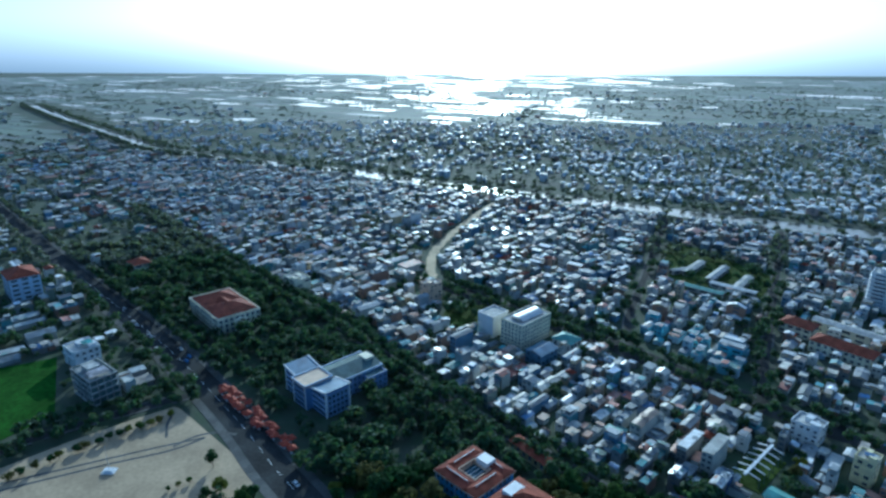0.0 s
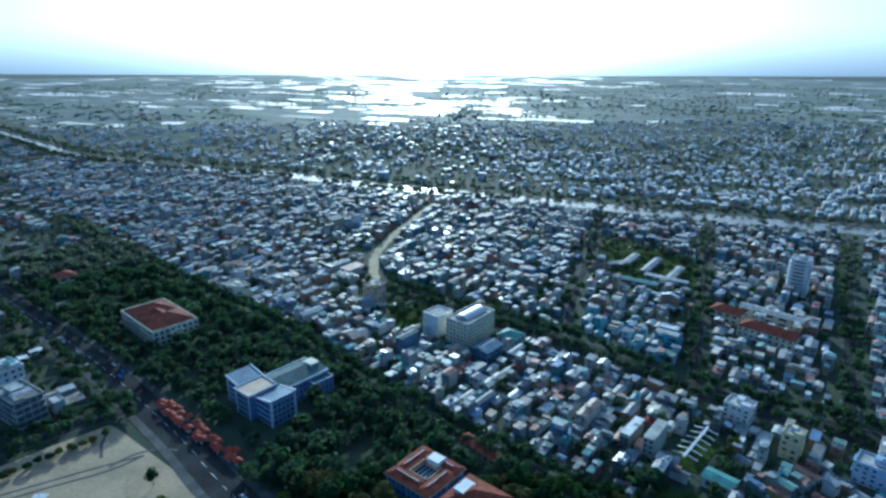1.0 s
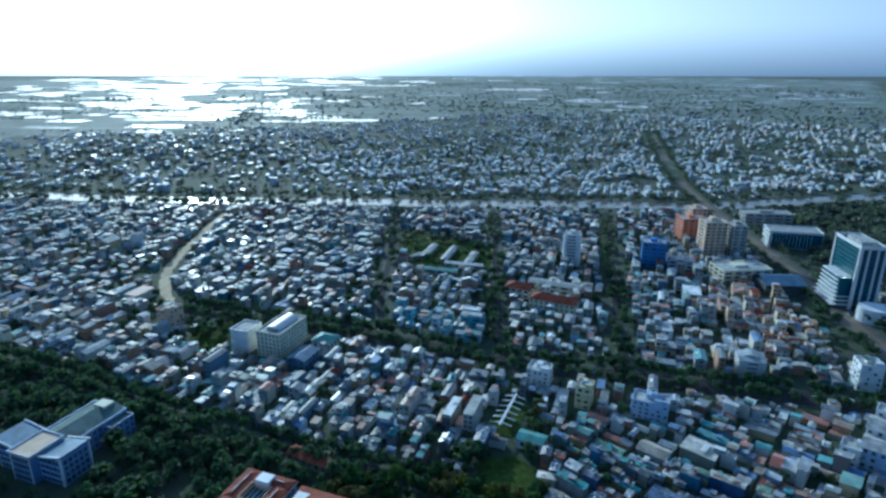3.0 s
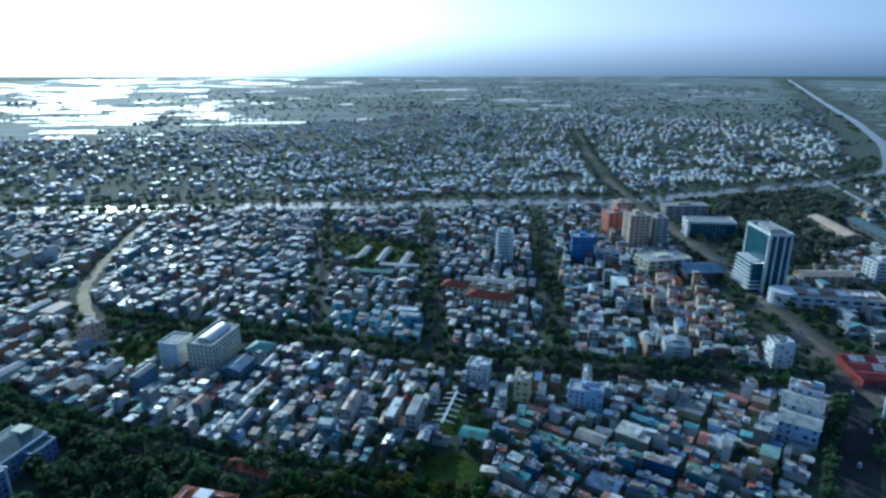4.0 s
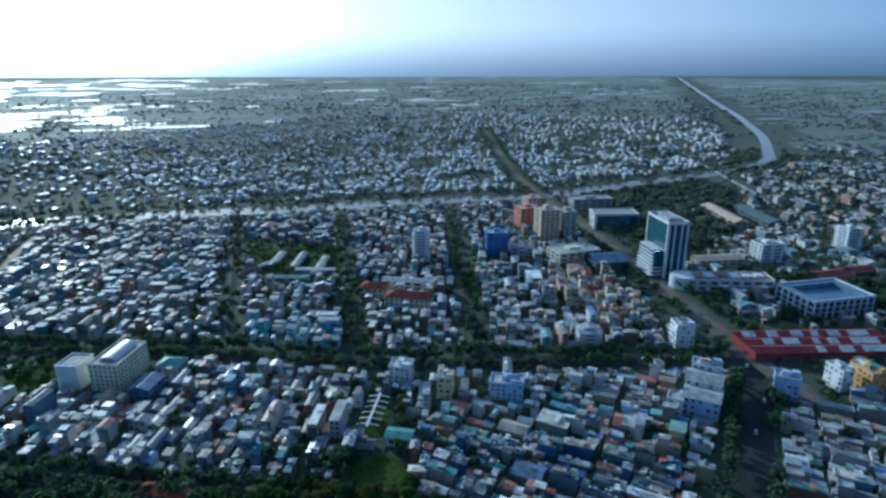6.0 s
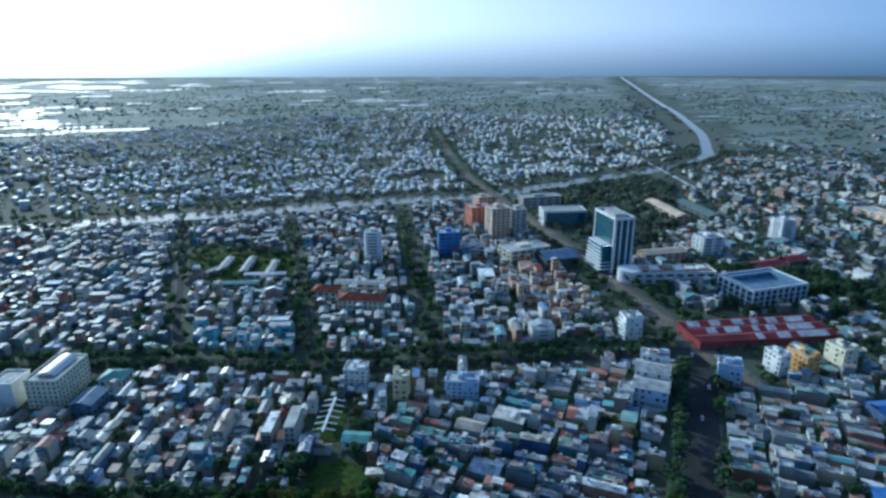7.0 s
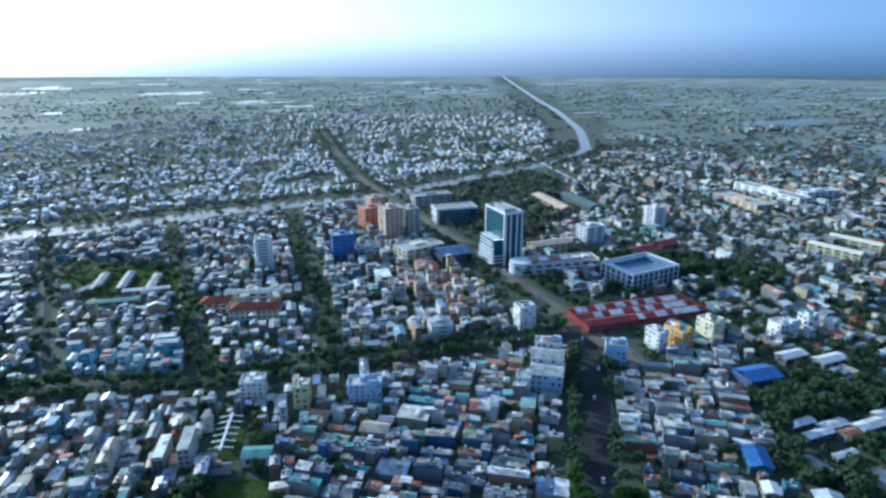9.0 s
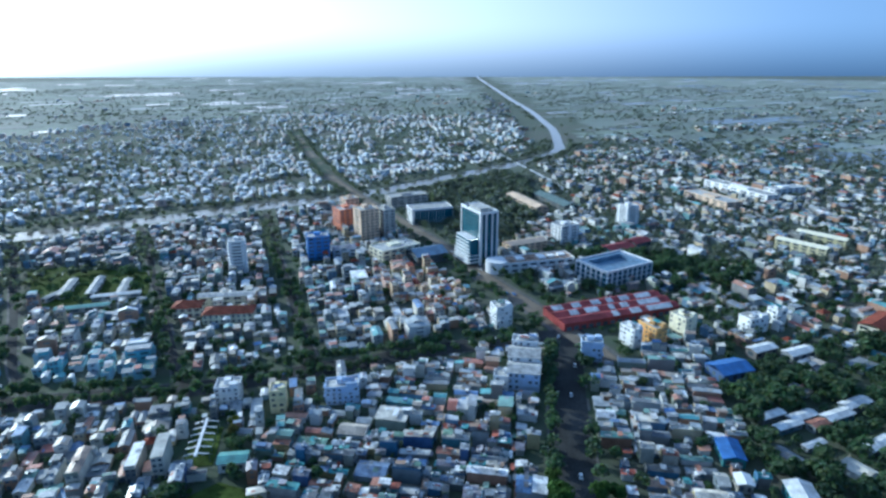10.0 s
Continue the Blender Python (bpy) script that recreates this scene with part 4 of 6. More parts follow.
BLOCKS = [
    # name, label, x, y, turn, w, d, h, wall, roof, roof material, floors, bays, core
    ("office_block", "bright blue painted office block", 425, 420, -40, 22, 17, 24, "blue", "flat", None, 6, (6, 4), 3),
    ("office_annex", "low annex with a pale blue metal roof", 446, 404, -40, 24, 16, 8, "paleblue", "gable", "roof", 2, (6, 4), 0),
    ("apartment_tower", "beige apartment tower with a plain side wall", 505, 421, -28, 22, 21, 35, "beige", "flat", None, 10, (7, 2), 4),
    ("apartment_tower", "dark grey-brown rear tower beside the beige one", 526, 410, -28, 14, 23, 32, "slab", "flat", None, 9, (4, 5), 3),
    ("corner_block", "orange-red painted commercial block", 528, 470, -25, 26, 22, 24, "orange", "flat", None, 7, (7, 5), 3),
    ("corner_block", "sandy pink commercial block beside the road", 560, 492, -25, 18, 18, 27, "beige", "flat", None, 7, (5, 4), 3),
    ("striped_tower", "white tower with blue-grey balcony bands", 353, 455, -42, 14, 16, 32, "white", "flat", None, 10, (1, 1), 3),
    ("exhibition_hall", "white windowless hall with dark glass flank", 606, 402, -40, 52, 27, 18, "white", "flat", "slab", 4, (0, 5), 0),
    ("long_block", "long grey institutional block beside the river", 652, 470, -32, 54, 22, 16, "slab", "flat", None, 4, (9, 3), 2),
    ("warehouse", "long brown-roofed hall in green grounds", 738, 330, 52, 88, 18, 8, "beige", "gable", "beige", 2, (10, 3), 0),
    ("warehouse", "long grey-roofed hall in green grounds", 765, 300, 52, 84, 20, 8, "wall", "gable", "darkroof", 2, (10, 3), 0),
    ("balcony_tower", "pale tower with curved balcony bands", 714, 186, -30, 17, 16, 25, "white", "flat", None, 8, (1, 1), 3),
    ("apartment_block", "white and grey-blue apartment block", 610, 226, -30, 24, 18, 20, "white", "flat", None, 6, (4, 5), 3),
    ("terrace_block", "low pink-roofed block beside the tower", 558, 250, -33, 46, 16, 10, "beige", "gable", "beige", 3, (12, 4), 0),
    ("school_block", "long beige school block with a flat roof", 888, 118, 52, 82, 28, 10, "beige", "flat", "slab", 3, (12, 4), 2),
    ("school_block", "long white school block with a flat roof", 962, 92, 52, 118, 22, 12, "white", "flat", "slab", 3, (15, 3), 2),
    ("school_block", "white cross wing of the school", 1000, 36, -38, 60, 20, 11, "white", "flat", "slab", 3, (9, 3), 2),
    ("long_block", "long pale yellow block with many windows", 705, 0, -109, 50, 13, 10, "yellow", "gable", "cream", 3, (12, 2), 0),
    ("long_block", "second pale yellow block with many windows", 750, -17, -109, 50, 13, 10, "yellow", "gable", "cream", 3, (11, 2), 0),
    ("market_shed", "low shed with rusty red roofs", 600, 164, -27, 34, 20, 7, "wall", "gable", "redmetal", 1, (8, 4), 0),
    ("market_shed", "low shed with faded red roof sheets", 634, 152, -27, 24, 17, 7, "wall", "gable", "redmetal", 1, (6, 4), 0),
    ("church_hall", "cream hall with an orange tiled gable roof", 520, -60, -22, 38, 17, 8, "cream", "gable", "tile", 2, (7, 3), 0),
    ("school_wing", "school wing with a red tiled hip roof", 265, 411, -51, 22, 16, 8, "cream", "hip", "tile", 2, (8, 4), 0),
    ("school_wing", "second school wing with a red tiled hip roof", 275, 374, -51, 38, 16, 8, "cream", "hip", "tile", 2, (9, 4), 0),
    ("school_wing", "rear school wing with a pale sheet roof", 296, 402, -51, 46, 10, 8, "cream", "gable", "slab", 2, (10, 3), 0),
    ("hall", "cream hall with a flat pale roof", 470, 356, -20, 46, 26, 12, "cream", "flat", "slab", 3, (10, 6), 2),
    ("depot", "depot with a blue-grey metal roof", 478, 322, -30, 34, 28, 9, "wall", "gable", "bluegrey", 2, (8, 6), 0),
    ("corner_block", "white corner block with roof terraces", 321, 142, 23, 15, 20, 15, "white", "gable", "slab", 4, (3, 5), 0),
    ("corner_block", "white middle part of the stepped corner block", 306.5, 135.5, 23, 14, 20, 12, "paleblue", "gable", "slab", 3, (3, 5), 0),
    ("corner_block", "white roofed top house of the corner block", 333, 147, 23, 9, 17, 18, "white", "flat", None, 5, (3, 4), 2.5),
    ("corner_block", "white cube house beside the corner block", 296, 146, 23, 9, 9, 10, "white", "flat", None, 3, (2, 2), 0),
    ("narrow_house", "tall narrow yellow house with a stair head", 206, 247, -50, 9, 10, 14, "yellow", "flat", None, 4, (2, 4), 3),
    ("apartment_block", "pale yellow apartment house", 437, 66, -30, 12, 15, 15, "cream", "flat", None, 4, (4, 4), 3),
    ("apartment_block", "orange-yellow apartment house with a roof terrace", 411, 82, -30, 11, 17, 14, "ochre", "flat", None, 4, (4, 5), 3),
    ("apartment_block", "narrow white four-storey apartment house", 399, 94, -30, 8, 14, 14, "white", "flat", None, 4, (2, 4), 3),
    ("apartment_block", "white villa beside the park", 472, 22, -40, 17, 12, 11, "white", "flat", None, 3, (4, 3), 2),
    ("apartment_block", "white house with a pitched roof beside trees", 497, 8, -40, 10, 10, 11, "white", "flat", None, 3, (3, 3), 2),
    ("apartment_block", "white corner house beside the avenue", 379, 188, -40, 13, 13, 17, "white", "flat", None, 5, (4, 3), 3),
    ("apartment_block", "narrow pale house at the crossing", 363, 111, 23, 10, 14, 14, "paleblue", "flat", None, 4, (3, 4), 3),
    ("apartment_block", "pale block with red roof tiles", -356, 478, -45, 30, 22, 20, "paleblue", "hip", "tile", 5, (7, 5), 0),
    ("apartment_block", "small white block behind the grey one", -240, 362, 52, 16, 18, 12, "white", "flat", None, 3, (4, 4), 2),
    ("villa", "small villa with an orange tiled roof", -287, 540, -45, 18, 16, 8, "cream", "hip", "tile", 2, (4, 4), 0),
    ("shed", "pale shed with a teal metal roof", 156, 227, -51, 14, 9, 5.5, "white", "gable", "teal", 1, (2, 2), 0),
    ("hall", "low hall with a teal green roof", 88, 388, -46, 15, 13, 6, "white", "hip", "teal", 1, (3, 3), 0),
    ("corner_house", "blue-grey house with a blue-grey metal roof", 67, 368, 44, 18, 13, 8, "bluegrey", "gable", "bluegrey", 2, (4, 3), 0),
    ("long_house", "long house with a rusty red roof", 46, 263, -53, 25, 7, 5, "wall", "gable", "tile", 1, (6, 1), 0),
    ("long_shed", "long low shed in the walled compound", 240, 545, 48, 40, 7, 4, "slab", "gable", "slab", 1, (8, 1), 0),
    ("long_shed", "second long low shed in the walled compound", 255, 528, 48, 44, 7, 4, "slab", "gable", "roof", 1, (8, 1), 0),
    ("long_shed", "third long low shed in the walled compound", 268, 505, 48, 36, 7, 4, "slab", "gable", "slab", 1, (8, 1), 0),
    ("long_shed", "long low shed with a pale metal roof", 253, 492, -42, 38, 6, 4, "slab", "gable", "palesheet", 1, (8, 1), 0),
    ("long_shed", "narrow low shed with a grey roof", 228, 539, 20, 30, 5, 4, "slab", "gable", "slab", 1, (6, 1), 0),
    ("long_shed", "low barrack with a dull green roof", 223, 490, -42, 40, 7, 4, "slab", "gable", "teal", 1, (8, 1), 0),
    ("workshop", "workshop with a deep blue metal roof", 389, 27, -40, 24, 17, 6, "wall", "gable", "bluesheet", 1, (4, 3), 0),
    ("workshop", "small workshop under a deep blue roof", 297, 14, 23, 17, 11, 5, "wall", "gable", "bluesheet", 1, (3, 2), 0),
    ("shed", "small shed with a bright white roof", 275, 5, 23, 8, 7, 5, "wall", "gable", "white", 1, (2, 2), 0),
    ("warehouse", "warehouse with a pale ribbed metal roof", 277, -20, 23, 17, 12, 6, "wall", "gable", "palesheet", 1, (4, 3), 0),
    ("long_shed", "pale shed at the edge of the trees", 346, -1, -35, 17, 5, 4, "wall", "gable", "palesheet", 1, (3, 1), 0),
    ("long_shed", "second pale shed at the edge of the trees", 340, -10, -35, 18, 5, 4, "wall", "gable", "palesheet", 1, (3, 1), 0),
    ("long_shed", "pale shed in a row of sheds among trees", 354, -16, -35, 18, 6, 4, "wall", "gable", "palesheet", 1, (3, 1), 0),
    ("long_shed", "grey shed in a row of sheds among trees", 353, -26, -35, 18, 6, 4, "wall", "gable", "roof", 1, (3, 1), 0),
    ("long_shed", "larger pale shed in a row of sheds", 364, -33, -35, 20, 7, 5, "wall", "gable", "palesheet", 1, (3, 1), 0),
    ("long_shed", "pale shed under the tall trees", 384, -42, -35, 20, 7, 5, "wall", "gable", "palesheet", 1, (3, 1), 0),
    ("long_shed", "low pale lean-to in the clearing", 329, -23, -35, 14, 3.5, 3, "wall", "gable", "palesheet", 1, (3, 1), 0),
    ("long_shed", "cream shed on the far side of the clearing", 346, -52, -30, 22, 6, 4, "wall", "gable", "palesheet", 1, (3, 1), 0),
    ("hall", "low hall with a pale roof behind the trees", 430, 12, -35, 20, 9, 6, "wall", "gable", "palesheet", 1, (3, 1), 0),
    ("hall", "second low hall with a pale roof behind trees", 438, -10, -35, 22, 9, 6, "wall", "gable", "palesheet", 1, (3, 1), 0),
    ("apartment_block", "pale five-storey block over the low roofs", -10, 470, -47, 12, 14, 16, "beige", "flat", None, 5, (3, 3), 2),
    ("apartment_block", "cream block at the edge of the park", -128, 497, -47, 20, 15, 10, "cream", "flat", None, 3, (4, 3), 2),
    ("apartment_block", "grey-white block with roof clutter", 197, 280, -50, 14, 12, 11, "white", "flat", None, 4, (4, 3), 3),
    ("apartment_block", "pale stepped block along the tree street", 234, 222, -50, 20, 12, 11, "paleblue", "flat", None, 4, (6, 3), 3),
]
for name, label, x, y, deg, w, d, h, wall, roof, roof_mat, floors, bays, core in BLOCKS:
    ob = building(name, label, x, y, deg, w, d, h, M[wall], roof, M[roof_mat] if roof_mat else None, floors, bays, core=core)
    if name == "exhibition_hall":
        part("glass_front", Geo().box(-w / 2 + 3, -d / 2 - 0.25, 0.5, w / 2 - 0.5, -d / 2, h - 1.2), M["curtain"], ob, "dark blue glass front")
        for k in range(12):
            part("mullion", Geo().box(-w / 2 + 3.2 + 3.4 * k, -d / 2 - 0.5, 0.5, -w / 2 + 3.5 + 3.4 * k, -d / 2 - 0.2, h - 1.2), M["white"], ob)
    if "tower" in name and bays == (1, 1):
        for f in range(floors):
            part("balcony", Geo().ring(-w / 2 - 1.4, -d / 2 - 1.4, w / 2 + 1.4, d / 2 + 1.4, f * h / floors + 0.2, f * h / floors + 1.3, 1.6), M[wall], ob)

# grey block with deep shaded galleries between white floors and posts
gallery = building("gallery_block", "grey four-storey block with deep shaded galleries", -209, 322, 52, 14.5, 24.5, 16, M["darkroof"], floors=4, bays=(0, 0), core=0)
for f in range(5):
    part("floor_band", Geo().ring(-8.2, -13.2, 8.2, 13.2, 4 * f + 0.1, 4 * f + 0.9, 1.0), M["slab"], gallery, "pale concrete gallery edge")
for k in range(7):
    for s in (-8.1, 7.6):
        part("post", Geo().box(s, -13.1 + 4.27 * k, 0, s + 0.5, -12.6 + 4.27 * k, 16.4), M["slab"], gallery)
for k in range(1, 4):
    for s in (-13.1, 12.6):
        part("post", Geo().box(-8.1 + 3.92 * k, s, 0, -7.6 + 3.92 * k, s + 0.5, 16.4), M["slab"], gallery)
part("stair_head", Geo().box(-4, -2, 16.1, 3, 7, 19.4), M["slab"], gallery)
part("roof_sheet", Geo().shed(-6, -11, 5, -4, 18.2, 18.9, 0.12), M["roof"], gallery)

# white steel frame of an unfinished hall: a spine with ribs
frame_hall = thing("steel_frame", pose(158, 254.5, 0, 0, 0, 42), "white steel frame of an unfinished hall", "frame")
claim_rect(158, 254.5, radians(42), 36, 18)
part("spine", Geo().box(-17, -0.7, 6.3, 17, 0.7, 6.9, True), M["white"], frame_hall)
for k in range(6):
    x0 = -14.5 + 5.8 * k
    part("rib", Geo().shed(x0, -6.4, x0 + 0.6, -0.7, 5.6, 6.7, 0.3).shed(x0, 0.7, x0 + 0.6, 6.4, 6.7, 5.6, 0.3), M["white"], frame_hall)
    for side in (-6.3, 6.3):
        part("post", Geo().box(x0 + 0.1, side - 0.12, 0, x0 + 0.4, side + 0.12, 5.6), M["darkroof"], frame_hall)
part("floor_slab", Geo().box(-17, -8, 0, 17, 8, 0.25), M["weeds"], frame_hall, "overgrown dark green floor")


# ---------------------------------------------------------------- row houses
def house_parts(kind, w, d, h, rng, detail=True):
    """The parts of one narrow house in its own axes, front towards -y: lists of (part, Geo)."""
    x, y = w / 2, d / 2
    out = []
    floors = max(1, round(h / 3.4))
    wall = Geo()
    if kind == "flat":
        wall.box(-x, -y, -0.2, x, y, h)
        out += [("roof_slab", Geo().box(-x + 0.16, -y + 0.16, h, x - 0.16, y - 0.16, h + 0.06)), ("parapet", Geo().ring(-x, -y, x, y, h + 0.002, h + 0.9, 0.15))]
        a = rng.uniform(-0.1, 0.35) * d
        hd = rng.uniform(3, 5)
        out.append(("stair_head", Geo().box(-x + 0.2, a, h + 0.06, x - rng.uniform(0.2, 0.45) * w, a + hd, h + 2.7)))
        out.append(("roof_sheet", Geo().shed(-x + 0.1, a - 0.4, x - 0.2 * w, a + hd + 0.4, h + 3.0, h + 2.75)))
        if rng.random() < 0.6:
            out.append(("awning", Geo().shed(-x + 0.05, -y + 0.3, x - 0.05, -y + rng.uniform(3, 6), h + 2.3, h + 2.7)))
        out.append(("water_tank", Geo().drum(x - 1.0, a + hd + 1.2 if a + hd + 2.4 < y else a - 1.3, h + 0.06, h + 1.7, 0.7, 8)))
    elif kind == "shed":
        wall.box(-x, -y, -0.2, x, y, h)
        out.append(("roof", Geo().shed(-x - 0.1, -y - 0.5, x + 0.1, y + 0.5, h + 0.9, h + 0.35)))
    elif kind == "gable":
        wall.box(-x, -y, -0.2, x, y, h)
        wall.add([(-x, -y, h), (x, -y, h), (0, -y, h + w * 0.17), (-x, y, h), (x, y, h), (0, y, h + w * 0.17)], [(0, 1, 2), (4, 3, 5)])
        out.append(("roof", Geo().gable(-x - 0.15, -y - 0.5, x + 0.15, y + 0.5, h + 0.12, w * 0.18)))
    elif kind == "step":
        f = -y + d * rng.uniform(0.35, 0.5)
        h2 = h * rng.uniform(0.42, 0.6)
        wall.box(-x, -y, -0.2, x, f, h).box(-x, f, -0.2, x, y, h2)
        out += [("parapet", Geo().ring(-x, -y, x, f, h + 0.002, h + 0.8, 0.15)), ("roof_slab", Geo().box(-x + 0.16, -y + 0.16, h, x - 0.16, f - 0.16, h + 0.06)),
                ("roof", Geo().gable(-x - 0.1, f + 0.02, x + 0.1, y + 0.5, h2 + 0.12, w * 0.16))]
        out.append(("water_tank", Geo().drum(x - 1.0, f - 1.2, h + 0.06, h + 1.7, 0.7, 8)))
    elif kind == "double":
        wall.box(-x, -y, -0.2, x, y, h)
        k = rng.uniform(-0.1, 0.15) * d
        out += [("roof", Geo().gable(-x - 0.15, -y - 0.5, x + 0.15, k - 0.1, h + 0.12, w * 0.18)), ("roof", Geo().shed(-x - 0.1, k + 0.1, x + 0.1, y + 0.4, h + 1.3, h + 0.3))]
    elif kind == "hip":
        wall.box(-x, -y, -0.2, x, y, h)
        out.append(("tiled_roof", Geo().hip(-x - 0.6, -y - 0.6, x + 0.6, y + 0.6, h + 0.2, min(w, d) * 0.3)))
    def patch_shed(x0, x1, y0, y1):
        za, zb = h + 0.9, h + 0.35
        def z(v):
            return za + (zb - za) * (v + y + 0.5) / (2 * y + 1.0)
        return Geo().shed(x0, y0, x1, y1, z(y0) + 0.07, z(y1) + 0.07, 0.06)
    def patch_gable(side, y0, y1, f0, f1):
        e, rise = x + 0.15, w * 0.18
        v = [(side * e * f, q, h + 0.12 + rise * (1 - f) + 0.07) for q in (y0, y1) for f in (f0, f1)]
        v = [v[0], v[1], v[3], v[2]] if side > 0 else [v[1], v[0], v[2], v[3]]
        v += [(a, q, s - 0.06) for a, q, s in v]
        return Geo().add(v, [(0, 1, 2, 3), (0, 4, 5, 1), (1, 5, 6, 2), (2, 6, 7, 3), (3, 7, 4, 0)])
    if kind in ("shed", "gable") and d > 5:
        for _ in range(rng.choice((1, 1, 2, 2, 3)) if detail else rng.choice((0, 1, 1))):
            y0 = rng.uniform(-y, y - 2.5)
            y1 = min(y, y0 + rng.uniform(1.2, 3.8))
            if kind == "shed":
                x0 = rng.uniform(-x, x - 1.2)
                out.append(("roof_patch", patch_shed(x0, min(x, x0 + rng.uniform(1.0, 3.0)), y0, y1)))
            else:
                f0 = rng.uniform(0.05, 0.5)
                out.append(("roof_patch", patch_gable(rng.choice((-1, 1)), y0, y1, f0, f0 + rng.uniform(0.3, 0.45))))
        if rng.random() < 0.45:
            out.append(("front_parapet", Geo().box(-x - 0.05, -y - 0.75, 0 if detail else h - 0.5, x + 0.05, -y - 0.52, h + rng.uniform(1.0, 1.8))))
    if rng.random() < (0.75 if detail else 0.4) and d > 7:
        q, e = rng.uniform(-y * 0.7, y * 0.3), rng.uniform(1.8, 4.0)
        lift = h + rng.uniform(1.5, 2.4)
        out.append(("awning", Geo().shed(-x * rng.uniform(0.5, 1.1), q, x * rng.uniform(0.3, 1.1), q + e, lift, lift + rng.uniform(-0.4, 0.5), 0.1)))
        out.append(("stair_head", Geo().box(-x * 0.3, q + 0.3, h, x * 0.25, q + e - 0.3, lift - 0.25)))
    if detail and rng.random() < 0.6:
        q = rng.uniform(-y * 0.9, y * 0.8)
        out.append(("water_tank", Geo().drum(rng.uniform(-0.6, 0.6) * x, q, h, h + rng.uniform(1.9, 2.6), 0.65, 8)))
    if detail and rng.random() < 0.5:
        q = rng.uniform(-y * 0.6, y * 0.5)
        out.append(("porch_roof", Geo().shed(-x - 0.05, -y - rng.uniform(1.4, 2.4), x + 0.05, -y - 0.02, 2.7, 3.1, 0.1)))
    out.insert(0, ("wall", wall))
    n = 2 if w > 4.6 else 1
    for f in range(floors):
        z = f * h / floors
        for k in range(n):
            cx = (k + 0.5) / n * w - x
            ww = w / n * 0.31
            if f == 0:
                if detail or k == 0:
                    out.append(("door", Geo().box(cx - ww, -y - 0.05, 0, cx + ww, -y + 0.06, 2.4)))
            else:
                out.append(("window", Geo().box(cx - ww, -y - 0.05, z + 0.9, cx + ww, -y + 0.06, z + 2.4, True)))
        if f > 0 and detail:
            out.append(("balcony", Geo().box(-x + 0.1, -y - 0.9, z - 0.05, x - 0.1, -y + 0.02, z + 0.1, True).box(-x + 0.1, -y - 0.95, z + 0.02, x - 0.1, -y - 0.85, z + 0.9)))
        if f > 0:
            out.append(("window", Geo().box(-w * 0.2, y - 0.06, z + 1.0, w * 0.15, y + 0.05, z + 2.2, True)))
    return out


PART_MAT = dict(wall="wall", roof_slab="slab", parapet="wall", stair_head="wall", roof_sheet="roof", awning="roof", water_tank="steel", roof="roof", tiled_roof="tile",
                door="glass", window="glass", balcony="wall", roof_patch="roof", front_parapet="wall", porch_roof="roof")
KINDS = ["gable", "shed", "flat", "step", "double", "hip"]
LABELS = dict(gable="narrow row house with a pitched metal roof", shed="narrow row house with a single-slope metal roof", flat="narrow concrete row house with a roof terrace",
              step="row house with a tall front and low rear", double="row house with two joined metal roofs", hip="house with a red tiled hip roof")


def zone(poly, deg, depth, width, weights, floors, density, alley=2.6, seed=1, split=0.7, gaps=9.0, limit=99999):
    """Rows of houses back to back on a polygon; returns (kind, x, y, turn, w, d, h)."""
    rng = random.Random(seed)
    a = radians(deg)
    c, s = math.cos(a), math.sin(a)
    us = [x * c + y * s for x, y in poly]
    vs = [-x * s + y * c for x, y in poly]
    out = []
    v, flip = min(vs), False
    while v < max(vs) and len(out) < limit:
        d = rng.uniform(*depth)
        u = min(us) + rng.uniform(0, 4)
        while u < max(us):
            w = rng.uniform(*width) * (2.1 if rng.random() < 0.06 else 1.0)
            cu, cv = u + w / 2, v + d / 2
            x, y = cu * c - cv * s, cu * s + cv * c
            if inside(poly, x, y) and rng.random() < density and noise.noise((x / 55, y / 55, seed)) < gaps:
                cuts = [0, 1]
                if d > 11 and rng.random() < split:
                    cuts = [0, rng.uniform(0.3, 0.7), 1] if d < 15 or rng.random() < 0.6 else [0, rng.uniform(0.25, 0.4), rng.uniform(0.55, 0.75), 1]
                for k, (ca, cb) in enumerate(zip(cuts, cuts[1:])):
                    kind = rng.choices(KINDS, weights)[0]
                    dd = d * (cb - ca) * (rng.uniform(0.78, 1.0) if len(cuts) == 2 else rng.uniform(0.88, 1.0))
                    if dd < 3.5 or (k and rng.random() < 0.08):
                        continue
                    if dd < 9 and kind in ("step", "double"):
                        kind = rng.choice(("shed", "gable", "flat"))
                    wk = w * rng.uniform(0.8, 1.0) if k else w
                    off = d * ((ca + cb) / 2 - 0.5) * (1 if flip else -1)
                    x, y = cu * c - (cv - off) * s, cu * s + (cv - off) * c
                    if free_rect(x, y, a, wk - 0.6, dd - 0.4):
                        f = rng.choices(range(1, len(floors) + 1), floors)[0] if k == 0 else rng.choice((1, 1, 1, 2, 2, min(3, len(floors))))
                        out.append((kind, x, y, deg + (180 if flip else 0) + rng.uniform(-1.2, 1.2), wk - 0.1, dd, f * 3.05 + rng.uniform(-0.6, 0.7)))
                        claim_rect(x, y, a, wk - 0.7, dd - 0.6)
            u += w + (rng.uniform(1, 5) if rng.random() < 0.06 else 0)
        v += d + (alley + rng.uniform(0, 1.5) if flip else rng.uniform(0.4, 1.6))
        flip = not flip
    return out


